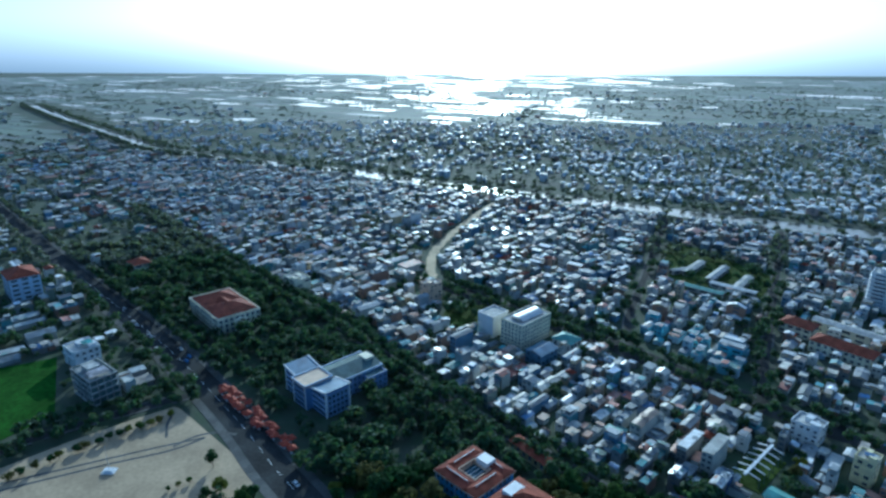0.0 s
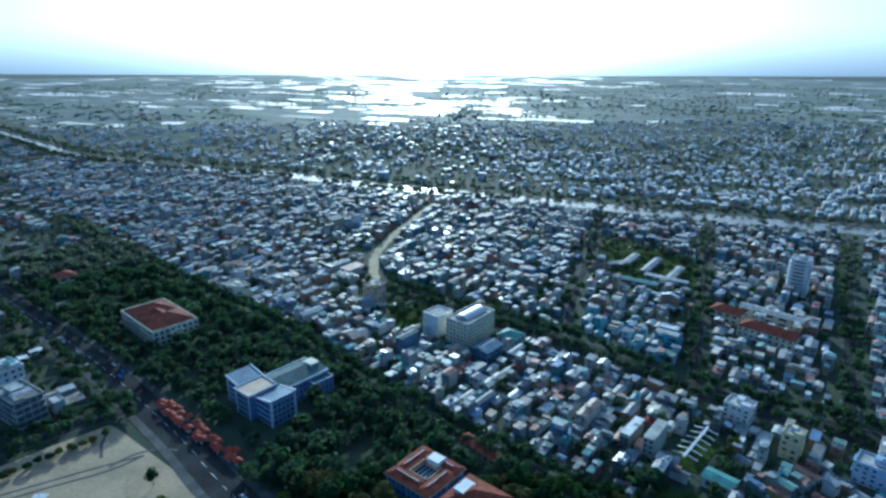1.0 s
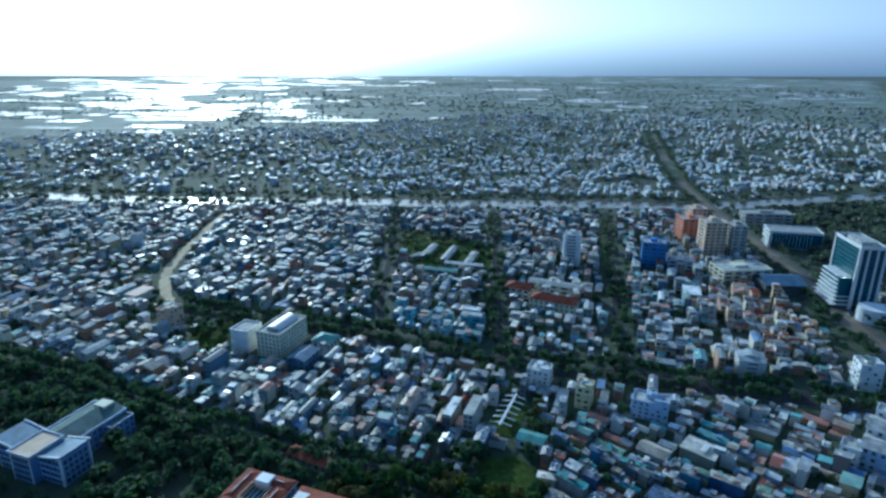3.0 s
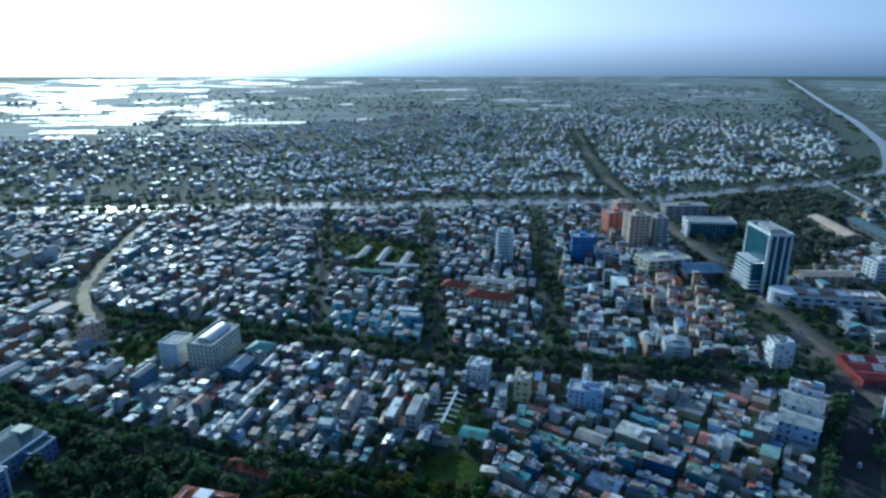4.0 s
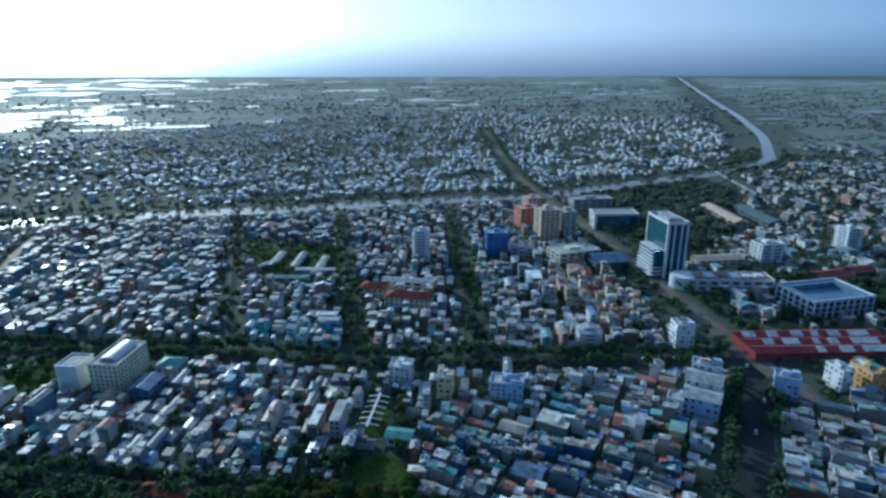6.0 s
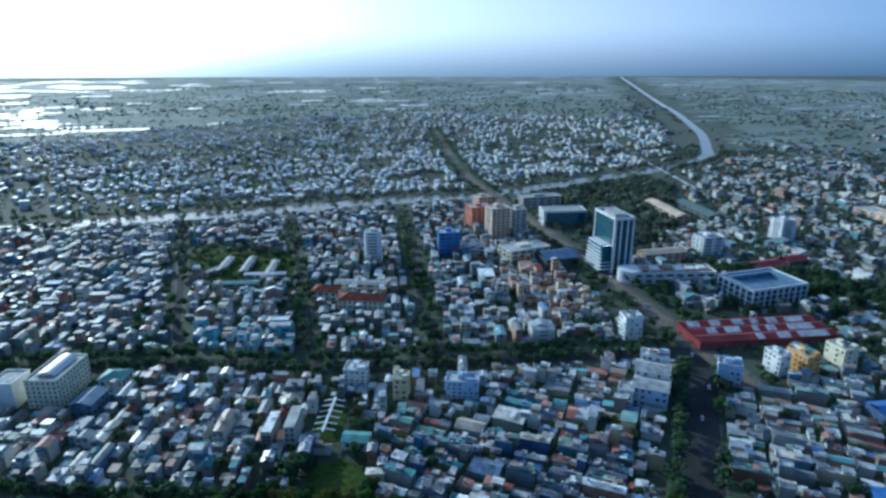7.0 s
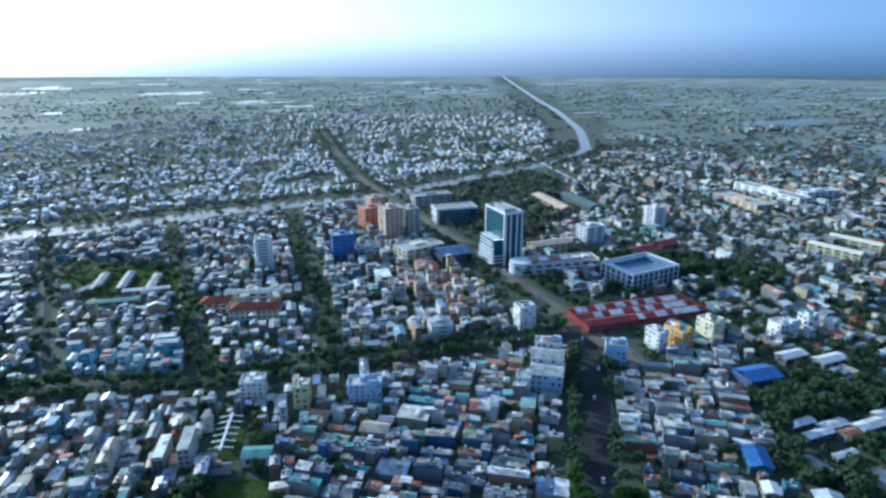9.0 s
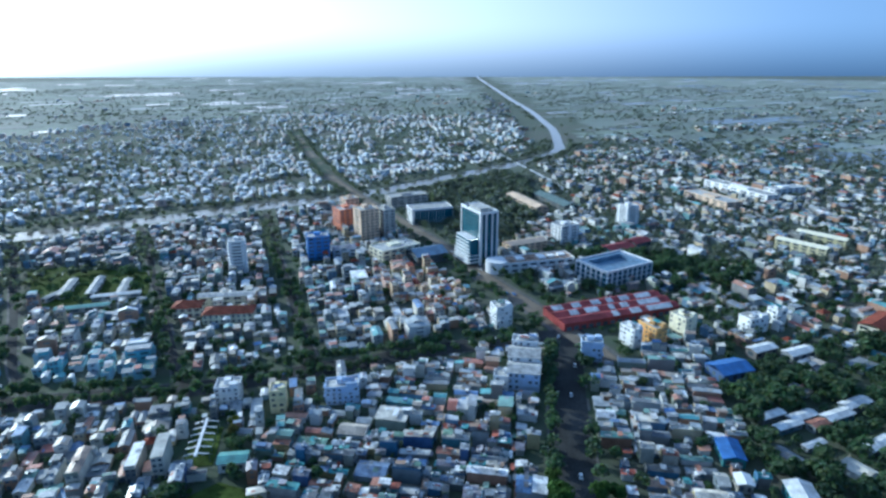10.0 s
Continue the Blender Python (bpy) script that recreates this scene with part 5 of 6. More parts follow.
NEAR = [(190, 30), (345, 110), (384, 140), (285, 222), (190, 305), (115, 385), (75, 378), (30, 305), (84, 240), (108, 244), (165, 215), (110, 170), (150, 60)]
ROW_W, ROW_D = (4.2, 6.6), (13, 19)
ZA = [(175, 45), (362, 125), (375, 148), (300, 208), (225, 232), (178, 240), (160, 195), (110, 165)]
ZB = [(-15, 360), (30, 300), (84, 238), (150, 170), (190, 210), (300, 195), (372, 150), (190, 325), (110, 400), (60, 440), (0, 400)]
ZE = [(230, 45), (365, 112), (400, 100), (432, 40), (372, 42), (335, 22), (275, -5), (210, -30)]
ZC = [(-4, 525), (110, 405), (190, 320), (330, 205), (378, 160), (420, 190), (500, 310), (555, 400), (640, 525), (600, 585), (420, 685), (242, 780), (97, 855), (60, 800), (5, 650), (0, 590)]
ZD = [(-23, 355), (-80, 432), (-150, 503), (-270, 633), (-430, 800), (-620, 1060), (-640, 1240), (-400, 1110), (-180, 1015), (90, 850), (45, 765), (0, 650), (-14, 590), (-12, 515), (50, 440), (0, 400)]
ZF = [(400, 100), (440, 180), (520, 300), (640, 280), (760, 290), (900, 380), (1100, 530), (1220, 470), (1320, 300), (1250, 0), (1000, -250), (760, -330), (560, -190), (490, -75), (440, 0), (395, 60)]
ZG = [(-880, 1640), (-600, 1330), (-182, 1080), (97, 910), (334, 780), (520, 695), (650, 612), (810, 567), (960, 535), (1230, 515), (1360, 545), (1760, 830), (1500, 1500), (1000, 1750), (300, 1700), (-400, 1800)]
ZH = [(-125, 335), (-220, 440), (-420, 640), (-620, 850), (-800, 700), (-560, 380), (-345, 300), (-260, 372), (-220, 330)]
ZP = [(372, 40), (470, 0), (560, -110), (460, -200), (300, -60), (280, -10), (335, 15)]
ZI = [(-285, 655), (-430, 810), (-620, 1070), (-640, 1250), (-860, 1480), (-890, 1000), (-890, 1080), (-640, 860), (-540, 750), (-400, 610)]
rows = zone(ZA, 23.5, (14, 20), (3.9, 6.4), (32, 28, 16, 14, 10, 0), (72, 23, 5), 0.99, 1.8, 11, 0.55, 0.6)
rows += zone(ZB, G_UV, (15, 22), (4.2, 7.4), (34, 22, 22, 14, 8, 2), (60, 28, 10, 2), 0.99, 1.7, 12, 0.62, 0.55)
rows += zone(ZE, 23.5, (15, 21), (4.0, 6.6), (32, 28, 16, 14, 10, 0), (64, 28, 8), 0.99, 1.8, 13, 0.5, 0.6)
near_rows = [r for r in rows if math.hypot(r[1], r[2]) < 345]
far_rows = [r for r in rows if math.hypot(r[1], r[2]) >= 345]
far_rows += zone(ZC, -42, (14, 21), (4.2, 8), (26, 18, 32, 16, 6, 2), (44, 35, 16, 5), 0.95, 3.0, 14, 0.6, 0.45)
far_rows += zone(ZD, -47, (14, 22), (4.4, 8.5), (32, 22, 24, 12, 8, 2), (58, 31, 10, 1), 0.92, 4.0, 15, 0.6, 0.34)
far_rows += zone(ZF, -36, (13, 20), (5, 10), (34, 24, 20, 12, 6, 4), (45, 34, 18, 3), 0.52, 5.0, 16, 0.4, 0.06)
far_rows += zone(ZP, -30, (12, 18), (7, 12), (50, 35, 5, 5, 5, 0), (90, 10), 0.34, 8.0, 17, 0.2, 0.1)
far_rows += zone(ZH, -45, (14, 20), (6, 11), (34, 22, 20, 12, 6, 6), (50, 34, 16), 0.5, 8.0, 18, 0.5, 0.12)
far_rows += zone(ZI, -45, (14, 20), (6, 12), (34, 22, 20, 12, 6, 6), (50, 34, 16), 0.55, 8.0, 20, 0.4, 0.15)
far_rows += zone(ZG, -30, (9, 15), (4.4, 7.5), (32, 26, 26, 10, 6, 0), (70, 26, 4), 0.6, 7.0, 19, 0.2, 0.16)



def fill(poly, deg, n, seed):
    """Lean-tos, kitchens and sheds squeezed into the yards."""
    rng = random.Random(seed)
    xs, ys = [p[0] for p in poly], [p[1] for p in poly]
    out = []
    for _ in range(n):
        x, y = rng.uniform(min(xs), max(xs)), rng.uniform(min(ys), max(ys))
        w, d, dg = rng.uniform(2.4, 5.5), rng.uniform(3.2, 9.5), deg + rng.choice((0, 90, 180, 270)) + rng.uniform(-4, 4)
        if inside(poly, x, y) and free_rect(x, y, radians(dg), w, d):
            claim_rect(x, y, radians(dg), w, d)
            out.append((rng.choice(("shed", "shed", "gable", "flat")), x, y, dg, w, d, rng.choice((2.6, 3.0, 3.4, 4.5, 6.4))))
    return out


thin = random.Random(77)
far_rows = [r for r in far_rows if not inside(ZG, r[1], r[2]) or thin.random() < (0.32 if r[1] < 250 else 0.42 if math.hypot(r[1], r[2]) > 1250 else 0.9)]
near_rows += fill(ZA, 23.5, 1500, 31) + fill(ZE, 23.5, 900, 32)
far_rows += fill(ZB, G_UV, 2600, 33) + fill(ZC, -42, 5000, 34) + fill(ZD, -47, 6000, 35) + fill(ZF, -36, 3000, 36)

protos = {}
prng = random.Random(3)
count = 0
for kind, x, y, deg, w, d, h in sorted(near_rows, key=lambda r: math.hypot(r[1], r[2])):
    if count >= 212:
        far_rows.append((kind, x, y, deg, w, d, h))
        continue
    count += 1
    key = (kind, round(w / 0.8), round(d / 2.0), round(h / 3.4))
    m = pose(x, y, 0, 0, 0, deg)
    if key in protos:
        copy_thing(protos[key], m)
        continue
    floors = max(1, round(h / 3.4))
    label = ("one-storey " if floors == 1 else "two-storey " if floors == 2 else "three-storey " if floors == 3 else "tall ") + LABELS[kind]
    ob = thing("row_house", m, label, "house", "row houses in the old town")
    for name, geo in house_parts(kind, w, d, h, prng):
        part(name, geo, M[PART_MAT[name]], ob)
    protos[key] = ob

WARM = [(365, 235), (432, 205), (490, 300), (470, 350), (400, 345), (362, 290)]
TEAL = [(122, 395), (150, 445), (222, 372), (192, 322)]
joined = {}
for kind, x, y, deg, w, d, h in far_rows:
    c, s = math.cos(radians(deg)), math.sin(radians(deg))
    far = math.hypot(x, y) > 700
    beyond = inside(ZG, x, y)
    for name, geo in house_parts(kind, w, d, h, prng, detail=False):
        if far and name in ("door", "balcony", "water_tank"):
            continue
        mname = PART_MAT[name]
        if beyond and mname in ("wall", "roof"):
            mname += "_beyond"
        if mname == "wall" and inside(WARM, x, y):
            mname = "warm"
        elif mname == "wall" and inside(TEAL, x, y):
            mname = "teal"
        elif mname == "roof" and inside(WARM, x, y) and prng.random() < 0.16:
            mname = "tile"
        joined.setdefault(mname, Geo()).add([(x + a * c - b * s, y + a * s + b * c, z) for a, b, z in geo.v], geo.f)
NAMES = dict(wall_beyond=("outskirt_walls", "whitewashed walls of the houses beyond the river"), roof_beyond=("outskirt_roofs", "zinc roofs of the houses beyond the river"),
             warm=("distant_warm_walls", "tan and terracotta walls of distant houses"), teal=("distant_teal_walls", "teal and pale blue walls of distant houses"),
             wall=("distant_house_walls", "painted walls of crowded distant houses, paled for haze"), roof=("distant_house_roofs", "grey, white and blue metal roofs of distant houses"),
             slab=("distant_roof_slabs", "weathered flat roofs of distant houses"), glass=("distant_windows", "dark windows and doors of distant houses"),
             steel=("distant_water_tanks", "steel water tanks on distant roofs"), tile=("distant_tiled_roofs", "red tiled roofs of distant houses"))
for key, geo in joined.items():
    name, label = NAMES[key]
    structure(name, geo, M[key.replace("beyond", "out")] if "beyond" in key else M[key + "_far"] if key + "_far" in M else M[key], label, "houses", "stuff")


# ---------------------------------------------------------------- trees
def crown_shape(rng, n, spread, tall, leaf, plain=False):
    """Leaf clumps over an uneven crown: folded leaves set at random on a few lobes."""
    lobes = [(rng.uniform(-0.5, 0.5) * spread, rng.uniform(-0.5, 0.5) * spread, rng.uniform(0.5, 0.75) * tall, rng.uniform(0.38, 0.62)) for _ in range(7)]
    g = Geo()
    for _ in range(n):
        lx, ly, lz, r = rng.choice(lobes)
        d = Vector((rng.gauss(0, 1), rng.gauss(0, 1), rng.gauss(0.25, 0.8))).normalized()
        k = rng.uniform(0.7, 1.05)
        p = Vector((lx + d.x * r * spread * k, ly + d.y * r * spread * k, lz + d.z * r * tall * 0.48 * k))
        up = (d + Vector((rng.uniform(-0.5, 0.5), rng.uniform(-0.5, 0.5), rng.uniform(0, 0.7)))).normalized()
        a = up.orthogonal().normalized()
        a.rotate(Matrix.Rotation(rng.uniform(0, 6.28), 3, up))
        b = up.cross(a)
        s = leaf * rng.uniform(0.6, 1.3)
        if plain:
            g.add([tuple(v) for v in (p + a * s, p + b * s * 0.7 + up * s * 0.3, p - a * s, p - b * s * 0.7 + up * s * 0.3)], [(0, 1, 2), (2, 3, 0)])
            continue
        q = [p + a * s, p + b * s * 0.7, p - a * s, p - b * s * 0.7, p + up * s * 0.45]
        g.add([tuple(v) for v in q], [(0, 1, 4), (1, 2, 4), (2, 3, 4), (3, 0, 4)])
    return g


def trunk_shape(rng, tall):
    g = Geo().drum(0, 0, -0.2, tall * 0.42, 0.28, 7, 0.18)
    for _ in range(4):
        a, r = rng.uniform(0, 6.28), rng.uniform(0.8, 1.8)
        x, y = r * math.cos(a), r * math.sin(a)
        z0, z1 = tall * rng.uniform(0.25, 0.4), tall * rng.uniform(0.55, 0.75)
        g.add([(0.1, 0, z0), (-0.07, 0.09, z0), (-0.07, -0.09, z0), (x, y, z1)], [(0, 1, 3), (1, 2, 3), (2, 0, 3)])
    return g


trng = random.Random(8)
tree_protos = []
for k in range(6):
    tall, spread = trng.uniform(7.5, 11), trng.uniform(4.0, 5.6)
    ob = thing("tree", pose(0, 0, 0), "dense dark green broadleaf tree", "tree", "park and street trees")
    part("trunk", trunk_shape(trng, tall), M["bark"], ob)
    part("crown", crown_shape(trng, 420, spread, tall, 0.8), M["leaf"], ob)
    tree_protos.append(ob)
mid_crowns = [crown_shape(trng, 72, trng.uniform(3.4, 5.0), trng.uniform(7, 10), 1.3, True) for _ in range(8)]
far_crowns = [crown_shape(trng, 18, trng.uniform(3.6, 5.2), trng.uniform(6, 9), 2.3, True) for _ in range(8)]
mid_np = [(np.array(c.v), c.f) for c in mid_crowns]
far_np = [(np.array(c.v), c.f) for c in far_crowns]


def tree_spots():
    """Places for trees: along the streets, in the parks, in gaps, along the river and over the plain."""
    out = []
    for name, gap, off, chance in (("tree_street", 6.0, 7.5, 0.82), ("south_road", 7, 11.5, 0.95), ("boulevard", 7, 11.5, 0.8), ("park_street", 7, 5, 0.95), ("diagonal_road", 8, 14, 0.7),
                                   ("cross_street_east", 9, 4.2, 0.5), ("cross_street_west", 12, 4.5, 0.5), ("cross_street_mid", 12, 4.5, 0.5), ("plaza_street", 8, 6, 0.9), ("far_road", 24, -10, 0.3)):
        line = smooth(STREETS[name][0], gap)
        for (xa, ya), (xb, yb) in zip(line, line[1:]):
            dx, dy = xb - xa, yb - ya
            s = math.hypot(dx, dy) or 1
            for side in (-1, 1):
                if name == "boulevard" and ya < 315 and side > 0 or math.hypot(xa - 388, ya - 132) < 26:
                    continue
                if name == "south_road" and side < 0 and trng.random() < 0.6:
                    continue
                if trng.random() < chance:
                    o = off + trng.uniform(-1.2, 1.2)
                    if name == "south_road":
                        o -= 1.0
                    out.append((xa - dy / s * o * side, ya + dx / s * o * side, trng.uniform(0.8, 1.25) * (0.95 if name == "tree_street" else 1.2 if name == "south_road" else 1.0), True))
    for poly, n in (([(-70, 245), (-30, 205), (75, 225), (-30, 345), (-90, 430), (-160, 500), (-300, 645), (-390, 590), (-190, 375), (-110, 290)], 1050),
                    ([(372, 40), (430, 0), (560, -80), (600, -200), (440, -220), (300, -90), (275, -12), (330, 12)], 900),
                    ([(560, 300), (640, 270), (900, 400), (940, 480), (800, 515), (700, 520), (620, 420)], 900),
                    ([(545, 200), (620, 165), (640, 60), (570, 20), (520, 70)], 220),
                    ([(-125, 335), (-420, 640), (-640, 520), (-360, 300), (-230, 330)], 480),
                    (COMPOUND, 45), (HOTEL_GARDEN, 8), (TOWER_PARK, 500), (EAST_PARK, 160),
                    ([(100, 250), (160, 220), (140, 180), (90, 180)], 40)):
        xs, ys = [p[0] for p in poly], [p[1] for p in poly]
        made = tries = 0
        while made < n and tries < n * 5:
            tries += 1
            x, y = trng.uniform(min(xs), max(xs)), trng.uniform(min(ys), max(ys))
            if inside(poly, x, y):
                made += 1
                out.append((x, y, trng.choice((0.6, 0.8, 0.9, 1.0, 1.1, 1.4)) * trng.uniform(0.9, 1.1), False))
    for i in range(19000):
        r, az = trng.uniform(210, 1500), radians(trng.uniform(-48, 102))
        x, y = r * math.sin(az), r * math.cos(az)
        if r > 850 and x < 900 and trng.random() < 0.25:
            continue
        if not inside(HOTEL_GARDEN, x, y) and not (inside(COMPOUND, x, y) and i % 4):
            out.append((x, y, trng.uniform(0.4, 0.95), False))
    for i in range(2600):                             # gardens of the eastern quarter
        x, y = trng.uniform(400, 1150), trng.uniform(-250, 450)
        if inside(ZF, x, y):
            out.append((x, y, trng.uniform(0.6, 1.1), False))
    for (xa, ya), (xb, yb) in zip(RIVER, RIVER[1:]):
        for side in (-1, 1):
            if xa > 1340 and trng.random() < 0.8:
                continue
            for _ in range(6 if side > 0 else 9 if 1010 < xa < 1320 or xa < -700 else 8 * (noise.noise((xa / 90, 0, 4.4)) > (-0.35 if xa < -60 else 0.05)) if xa < 240 else trng.choice((0, 0, 0, 1))):
                t, o = trng.random(), RIVER_W / 2 + (3 if side > 0 else 5) + abs(trng.gauss(0, 12 if side > 0 else 5))
                dx, dy = xb - xa, yb - ya
                s = math.hypot(dx, dy) or 1
                out.append((xa + dx * t - dy / s * o * side, ya + dy * t + dx / s * o * side, trng.uniform(0.7, 1.1) * (1.3 if side < 0 else 1.0), True))
    return out


STALL_LINE = [(-136 + 57 * k / 9, 327 - 58 * k / 9) for k in range(10)]
spots = []
for x, y, s, street in tree_spots():
    i, j = int((x - X0) / RES), int((y - Y0) / RES)
    if not street:
        if 1 <= i < NX - 1 and 1 <= j < NY - 1 and taken[i - 1:i + 2, j - 1:j + 2].any():
            continue
    if any(math.hypot(x - a, y - b) < 10 for a, b in STALL_LINE):
        continue
    spots.append((x, y, s))
spots.sort(key=lambda p: math.hypot(p[0], p[1]))
placed, mid_g, far_g = 0, Geo(), Geo()
for x, y, s in spots:
    r = math.hypot(x, y)
    if r < 205 or y < -x * 1.1 - 60:
        continue
    if placed < 300:
        m = pose(x, y, 0, 0, 0, trng.uniform(0, 360)) @ Matrix.Diagonal((s, s, s * trng.uniform(0.85, 1.15), 1))
        src = tree_protos[placed % 6]
        if placed < 6:
            src.matrix_world = m
        else:
            c = copy_thing(src, pose(0, 0, 0))
            c.matrix_basis = m
        placed += 1
        continue
    v, f = trng.choice(mid_np if r < 620 else far_np)
    a = trng.uniform(0, 6.28)
    q = np.column_stack([(v[:, 0] * math.cos(a) - v[:, 1] * math.sin(a)) * s + x, (v[:, 0] * math.sin(a) + v[:, 1] * math.cos(a)) * s + y, v[:, 2] * s])
    (mid_g if r < 620 else far_g).add(list(map(tuple, q)), f)
structure("city_trees", mid_g, M["leaf_mid"], "dark green trees between the houses", "trees", "stuff")
structure("far_trees", far_g, M["leaf_far"], "distant green woods and hedges, paled for haze", "trees", "stuff")

# ---------------------------------------------------------------- the plain: fields, ponds, far woods and hamlets
frng = random.Random(21)
fields, ponds, hamlet_w, hamlet_r, woods = Geo(), Geo(), Geo(), Geo(), Geo()


river_xy = np.array(RIVER)


def off_river(x, y, far):
    return np.hypot(river_xy[:, 0] - x, river_xy[:, 1] - y).min() > far


def patch(geo, x, y, w, d, deg, z):
    c, s = math.cos(radians(deg)), math.sin(radians(deg))
    geo.add([(x + a * c - b * s, y + a * s + b * c, z) for a, b in ((-w / 2, -d / 2), (w / 2, -d / 2), (w / 2, d / 2), (-w / 2, d / 2))], [(0, 1, 2, 3)])


wet_grid = np.zeros((500, 500), bool)                # ponds, on a 20 m grid


def wet_at(x, y):
    i, j = int((x + 4500) / 20), int((y + 4500) / 20)
    return 0 <= i < 500 and 0 <= j < 500 and wet_grid[i, j]


hedges = []
ct, st = math.cos(radians(-30)), math.sin(radians(-30))
v = -5000.0
while v < 5200:                                       # strips of paddies and ponds between low dykes
    d = frng.uniform(26, 62) * (1.0 if abs(v) < 2500 else 1.5)
    u = -5200.0 + frng.uniform(0, 100)
    while u < 5200:
        w = frng.uniform(55, 190)
        x, y = (u + w / 2) * ct - (v + d / 2) * st, (u + w / 2) * st + (v + d / 2) * ct
        u += w
        r, az = math.hypot(x, y), math.degrees(math.atan2(x, y))
        if not 1230 < r < 5300 or not -54 < az < 110 or inside(ZG, x, y) or not off_river(x, y, 95):
            continue
        glare = math.exp(-((az - 4) / 10) ** 2) * min(1, max(0, (r - 1500) / 500))
        n1 = noise.noise((x / 300 + 5, y / 300, 3.3))
        wet = 0.02 + 0.45 * glare * (n1 > -0.1) + 0.6 * (n1 > 0.42 and r > 1500)
        gap = frng.uniform(2.5, 6)
        if frng.random() < wet:
            patch(ponds, x, y, w - gap, d - gap, -30, 0.12)
            wet_grid[int((x + 4500) / 20) - 4:int((x + 4500) / 20) + 5, int((y + 4500) / 20) - 2:int((y + 4500) / 20) + 3] = True
        else:
            patch(fields, x, y, w - gap, d - gap, -30, 0.3)
        if r < 4200 and frng.random() < 0.55 + 0.5 * noise.noise((x / 600, y / 600, 9.1)) - 0.4 * glare:
            hedges.append((x + d / 2 * st, y - d / 2 * ct, w))
    v += d
for x, y, w, d, deg in ((293, 1406, 58, 50, 10), (-592, 1819, 70, 60, 0), (-723, 1770, 60, 70, 0), (1133, 372, 66, 40, -30), (1426, -40, 150, 110, 20), (1500, -130, 120, 70, 20), (1250, 420, 60, 30, -20)):
    patch(ponds, x, y, w, d, deg, 0.55)
plots = Geo()
for i in range(900):                                  # yards and garden plots beyond the river
    x, y = frng.uniform(-800, 1700), frng.uniform(550, 1750)
    if all(inside(ZG, x + a, y + e) for a, e in ((-70, -40), (70, -40), (0, 60))):
        patch(plots, x, y, frng.uniform(40, 110), frng.uniform(20, 50), -30 + frng.uniform(-4, 4), 0.30 + 0.0008 * (i % 500))
structure("garden_plots", plots, M["garden"], "green and brown garden plots between outlying houses", "gardens", "stuff")
structure("paddy_fields", fields, M["field"], "green and brown paddy fields out to the horizon", "fields", "stuff")
for x, y, w in hedges:                                # trees along the dykes
    for _ in range(int(w / frng.uniform(9, 26))):
        o = frng.uniform(-0.5, 0.5) * w
        f_v, f_f = frng.choice(far_np)
        k = frng.uniform(0.5, 1.1)
        woods.add(list(map(tuple, f_v * np.array((k * 1.3, k * 1.3, k * 0.8)) + np.array((x + o * ct + frng.gauss(0, 3), y + o * st + frng.gauss(0, 3), 0)))), f_f)
structure("ponds", ponds, M["water"], "flooded fields and fish ponds shining in the sun", "ponds", "stuff")
for i in range(5200):
    r, az = 1120 * (2.6 ** frng.random()), radians(frng.uniform(-52, 108))
    x, y = r * math.sin(az), r * math.cos(az)
    if r > 1650 and x < 900:
        continue
    if off_river(x, y, 75) and not wet_at(x, y) and noise.noise((x / 300 + 9, y / 120, 1.7)) > 0.0 - 0.25 * (x > 900):
        v, f = frng.choice(far_np)
        s = frng.uniform(0.6, 1.1)
        woods.add(list(map(tuple, v * np.array((s * 1.5, s * 1.5, s * 0.8)) + np.array((x, y, 0)))), f)


def cottage(x, y, deg):
    """A plain house on the plain, with its turned walls and gable roof."""
    w, d, h = frng.uniform(2.5, 4.5), frng.uniform(4, 8), frng.uniform(3.2, 7)
    c, s = math.cos(radians(deg)), math.sin(radians(deg))
    for geo, src in ((hamlet_w, Geo().box(-w, -d, 0, w, d, h)), (hamlet_r, Geo().gable(-w - 0.4, -d - 0.4, w + 0.4, d + 0.4, h + 0.2, 1.6))):
        geo.add([(x + a * c - b * s, y + a * s + b * c, z) for a, b, z in src.v], src.f)


for i in range(2400):
    r, az = 1150 * (2.8 ** frng.random()), radians(frng.uniform(-52, 108))
    x, y = r * math.sin(az), r * math.cos(az)
    if off_river(x, y, 60) and not wet_at(x, y) and noise.noise((x / 500 + 30, y / 500, 7.7)) > 0.05:
        cottage(x, y, frng.choice((-30, 60)) + frng.uniform(-5, 5))
# houses and trees in rows along the far lanes
LANES = [([(1143, 424), (1233, 330), (1280, 205)], 60, 26), ([(1250, 120), (1640, 50), (2300, -70)], 120, 24), ([(1420, 60), (1850, -60), (2200, -160)], 70, 24),
         ([(1330, 560), (1800, 900), (2700, 1430)], 90, 40), ([(1750, 260), (1900, 120)], 40, 40), ([(700, 1350), (1400, 1150), (1800, 980)], 80, 60)]
for pts, n, spread in LANES:
    line = smooth(pts, 20)
    for _ in range(n):
        k = frng.randrange(len(line) - 1)
        x, y = line[k][0] + frng.gauss(0, spread * 0.6), line[k][1] + frng.gauss(0, spread * 0.6)
        if not off_river(x, y, 70):
            continue
        cottage(x, y, math.degrees(math.atan2(line[k + 1][1] - line[k][1], line[k + 1][0] - line[k][0])) + frng.uniform(-6, 6))
        v, f = frng.choice(far_np)
        woods.add(list(map(tuple, v * 1.1 + np.array((x + frng.gauss(0, 12), y + frng.gauss(0, 12), 0)))), f)
structure("far_woods", woods, M["leaf_far"], "hazy woods and orchards on the plain", "trees", "stuff")
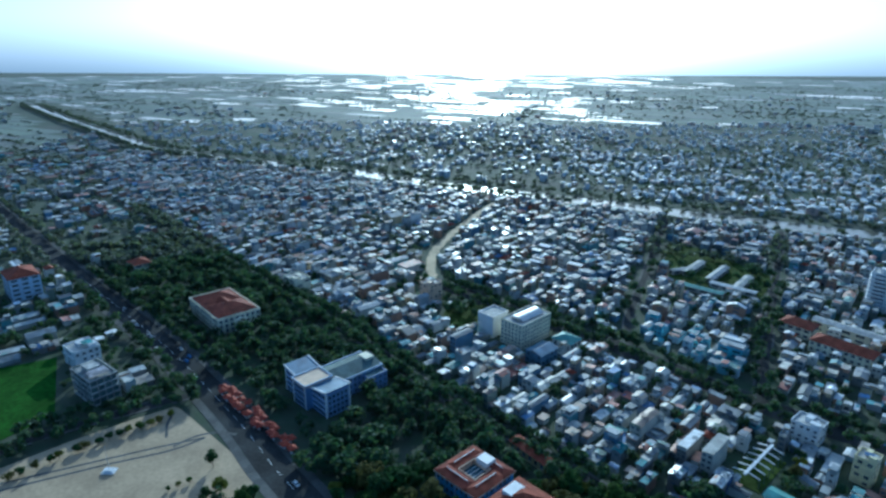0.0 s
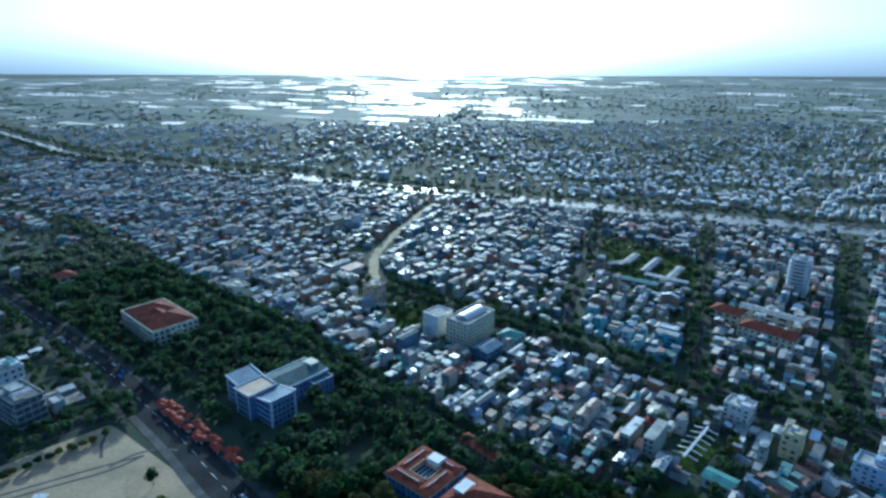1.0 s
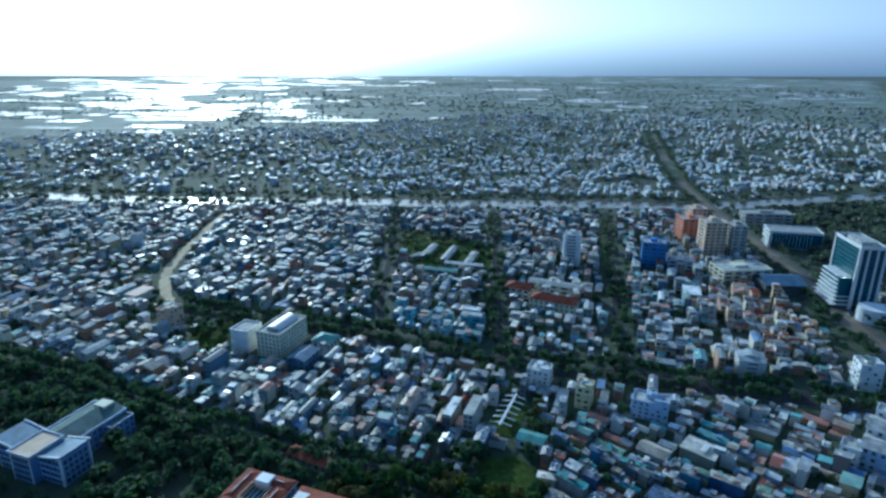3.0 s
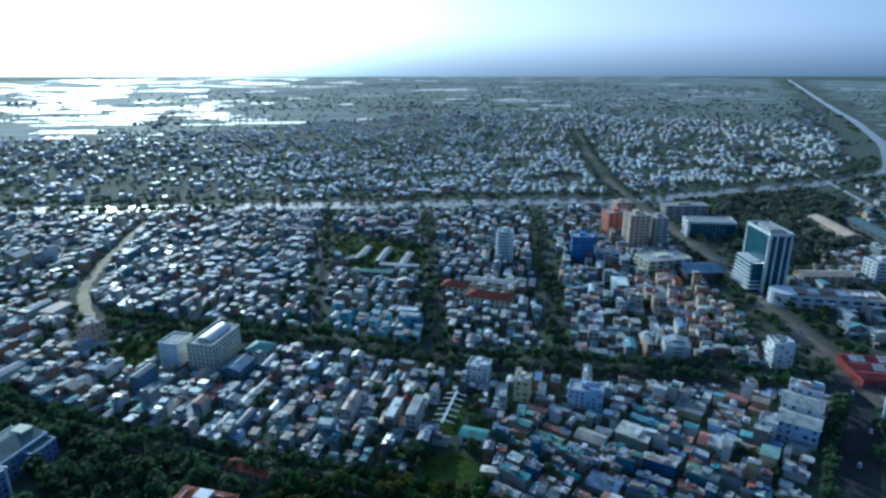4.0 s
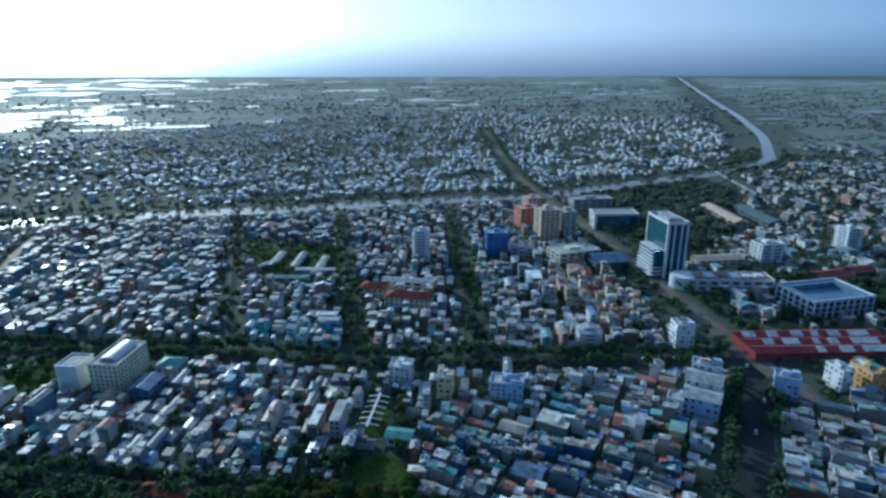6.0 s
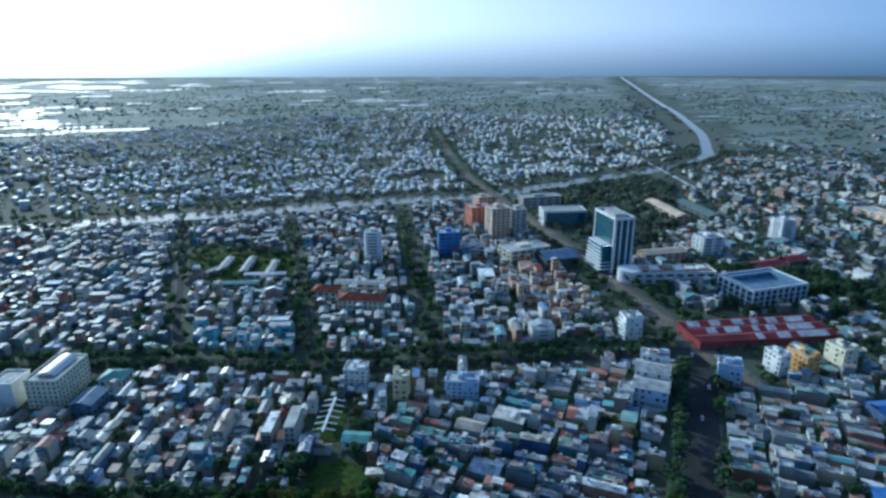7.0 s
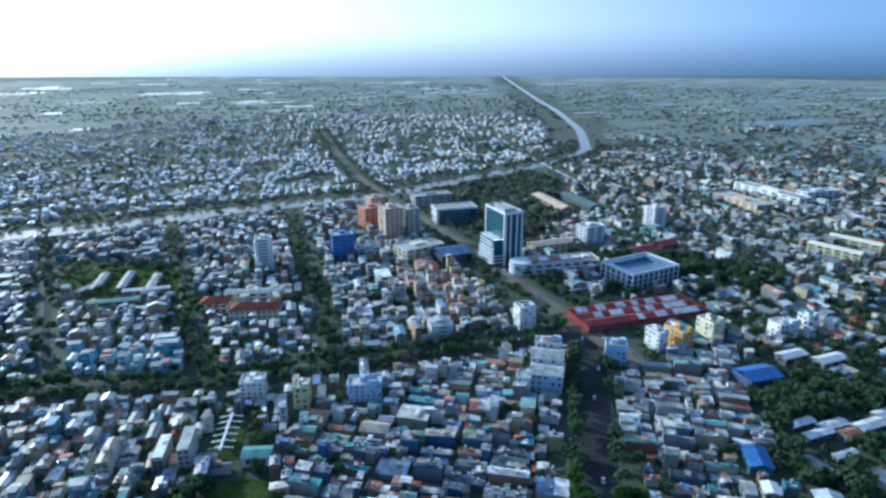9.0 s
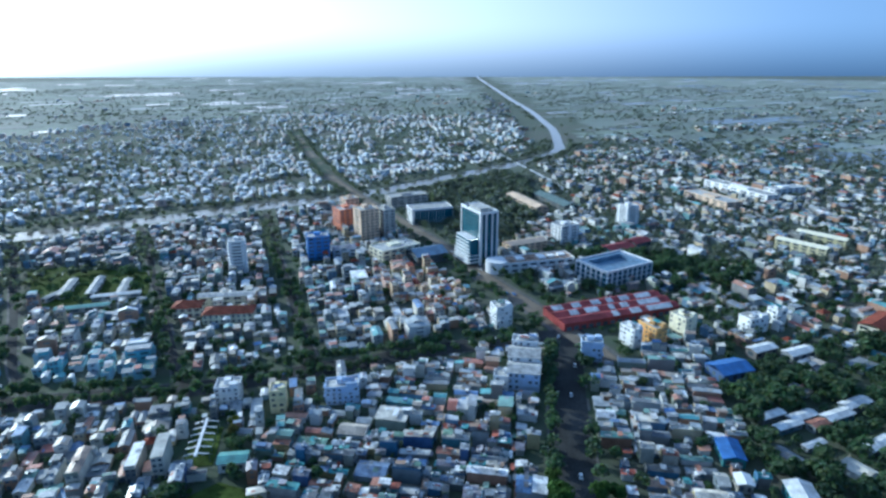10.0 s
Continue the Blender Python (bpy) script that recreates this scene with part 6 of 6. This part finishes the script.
# hamlets share the haze-paled wall and roof colours
structure("hamlet_walls", hamlet_w, M["wall_far"], "hamlet walls on the plain, colours paled for haze", "houses", "stuff")
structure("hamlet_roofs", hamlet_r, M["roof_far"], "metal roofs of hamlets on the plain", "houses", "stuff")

# ---------------------------------------------------------------- plaza and boulevard
PATHS = [[(-215, 241), (-171, 261), (-144, 273), (-128, 279)], [(-212, 236), (-170, 256), (-142, 268), (-128, 279)], [(-142, 271), (-134, 280), (-122, 284), (-112, 282)],
         [(-155, 303), (-154, 292), (-149, 279)]]
for k, pts in enumerate(PATHS):
    structure("path", ribbon(smooth(pts, 4), 1.6, 0.16 + 0.005 * k), M["paving"], "worn grey path across the pale plaza", "path")
flag = thing("flagpole", pose(-165, 251, 0.1), "tall steel flagpole on a white stepped plinth", "flagpole")
part("plinth", Geo().box(-3.2, -2.2, 0, 3.2, 2.2, 0.8).box(-2.2, -1.4, 0.8, 2.2, 1.4, 1.6), M["white"], flag)
part("pole", Geo().drum(0, 0, 1.6, 15, 0.16, 8, 0.08), M["steel"], flag)
stall_at = [(-136, 324), (-109, 297), (-79, 266)]
srng = random.Random(4)
stall = None
for k in range(52):
    t = (k // 2) / 25 * 2
    if srng.random() < 0.3:
        continue
    (xa, ya), (xb, yb) = stall_at[min(int(t), 1)], stall_at[min(int(t), 1) + 1]
    t -= min(int(t), 1)
    m = pose(xa + (xb - xa) * t + srng.uniform(-1, 1), ya + (yb - ya) * t + srng.uniform(-1.5, 1.5) + (0 if k % 2 else 6.5), 0.2, 0, 0, -50 + srng.uniform(-6, 6))
    if stall is None:
        stall = thing("market_stall", m, "small street stall under a red canvas canopy", "stall", "red canvas stalls along the boulevard")
        part("canopy", Geo().hip(-2.6, -2.3, 2.6, 2.3, 2.6, 1.2, 0.1), M["redleaf"], stall, "red canvas canopy")
        part("counter", Geo().box(-1.4, -1.0, 0, 1.4, -0.4, 0.9), M["white"], stall)
        for px in (-1.8, 1.8):
            for py in (-1.6, 1.6):
                part("post", Geo().box(px - 0.05, py - 0.05, 0, px + 0.05, py + 0.05, 2.55), M["steel"], stall)
    else:
        copy_thing(stall, m)


def car_at(m, paint, label):
    ob = thing("car", m, label, "car", "cars on the streets")
    part("body", Geo().box(-0.9, -2.2, 0.35, 0.9, 2.2, 0.95, True).add([(-0.85, -1.3, 0.95), (0.85, -1.3, 0.95), (0.85, 1.7, 0.95), (-0.85, 1.7, 0.95), (-0.7, -0.7, 1.5), (0.7, -0.7, 1.5), (0.7, 1.2, 1.5), (-0.7, 1.2, 1.5)],
         [(4, 5, 6, 7)]), paint, ob)
    part("cabin_glass", Geo().add([(-0.85, -1.3, 0.95), (0.85, -1.3, 0.95), (0.85, 1.7, 0.95), (-0.85, 1.7, 0.95), (-0.7, -0.7, 1.49), (0.7, -0.7, 1.49), (0.7, 1.2, 1.49), (-0.7, 1.2, 1.49)],
         [(0, 1, 5, 4), (1, 2, 6, 5), (2, 3, 7, 6), (3, 0, 4, 7)]), M["glass"], ob, "dark car windows")
    wheel = Geo()
    ring = [(math.cos(a), math.sin(a)) for a in [2 * math.pi * i / 10 for i in range(10)]]
    wheel.add([(s * 0.11, 0.33 * p, 0.33 * q) for s in (-1, 1) for p, q in ring], [(i, (i + 1) % 10, 10 + (i + 1) % 10, 10 + i) for i in range(10)] + [tuple(range(10)), tuple(range(19, 9, -1))])
    wheel = wheel.mesh("wheel", M["asphalt"])
    for x in (-0.85, 0.85):
        for y in (-1.35, 1.35):
            part("wheel", wheel, None, ob, at=pose(x, y, 0.33))
    return ob


crng = random.Random(12)
cars = [None, None, None]
PAINTS = (("white", "white hatchback on the asphalt road"), ("blue", "blue saloon car on the asphalt road"), ("steel", "silver saloon car on the asphalt road"))
for name, n in (("boulevard", 16), ("diagonal_road", 10), ("south_road", 5), ("tree_street", 6)):
    pts, width = STREETS[name]
    line = smooth(pts, 4)
    line = [p for p in line if 225 < math.hypot(*p) < 620]
    for _ in range(n):
        k = crng.randrange(len(line) - 1)
        (xa, ya), (xb, yb) = line[k], line[k + 1]
        d = Vector((xb - xa, yb - ya, 0)).normalized()
        lane = crng.choice((-0.23, -0.09, 0.09, 0.23)) * width
        zi = 0.05 + 0.006 * list(STREETS).index(name)
        m = pose(xa - d.y * lane, ya + d.x * lane, zi, 0, 0, math.degrees(math.atan2(d.y, d.x)) - 90 + (180 if lane > 0 else 0))
        j = crng.randrange(3)
        if cars[j] is None:
            cars[j] = car_at(m, M[PAINTS[j][0]], PAINTS[j][1])
        else:
            copy_thing(cars[j], m)

# small trees along the plaza's edge and two big ones on it
for k in range(15):
    t = k / 14
    x, y = (-211 + 57 * t, 245 + 54 * t + 1.5 * math.sin(5 * t))
    ob = copy_thing(tree_protos[k % 6], pose(0, 0, 0))
    ob.matrix_basis = pose(x + crng.uniform(-1, 1), y + crng.uniform(-1, 1), 0.1, 0, 0, crng.uniform(0, 360)) @ Matrix.Diagonal((0.55, 0.55, 0.5, 1))
for x, y, s in ((108, 226, 0.6), (116, 212, 0.7), (122, 200, 0.8), (150, 196, 0.6), (156, 212, 0.5), (130, 228, 0.4), (140, 192, 0.8), (112, 236, 0.7), (172, 246, 0.8), (178, 254, 0.8), (184, 262, 0.7), (-115, 255, 0.85), (-105, 238, 0.9), (-110, 232, 0.7), (-122, 243, 0.35), (-126, 240, 0.35), (-130, 238, 0.3)):
    ob = copy_thing(tree_protos[int(s * 10) % 6], pose(0, 0, 0))
    ob.matrix_basis = pose(x, y, 0.1, 0, 0, crng.uniform(0, 360)) @ Matrix.Diagonal((s, s, s, 1))
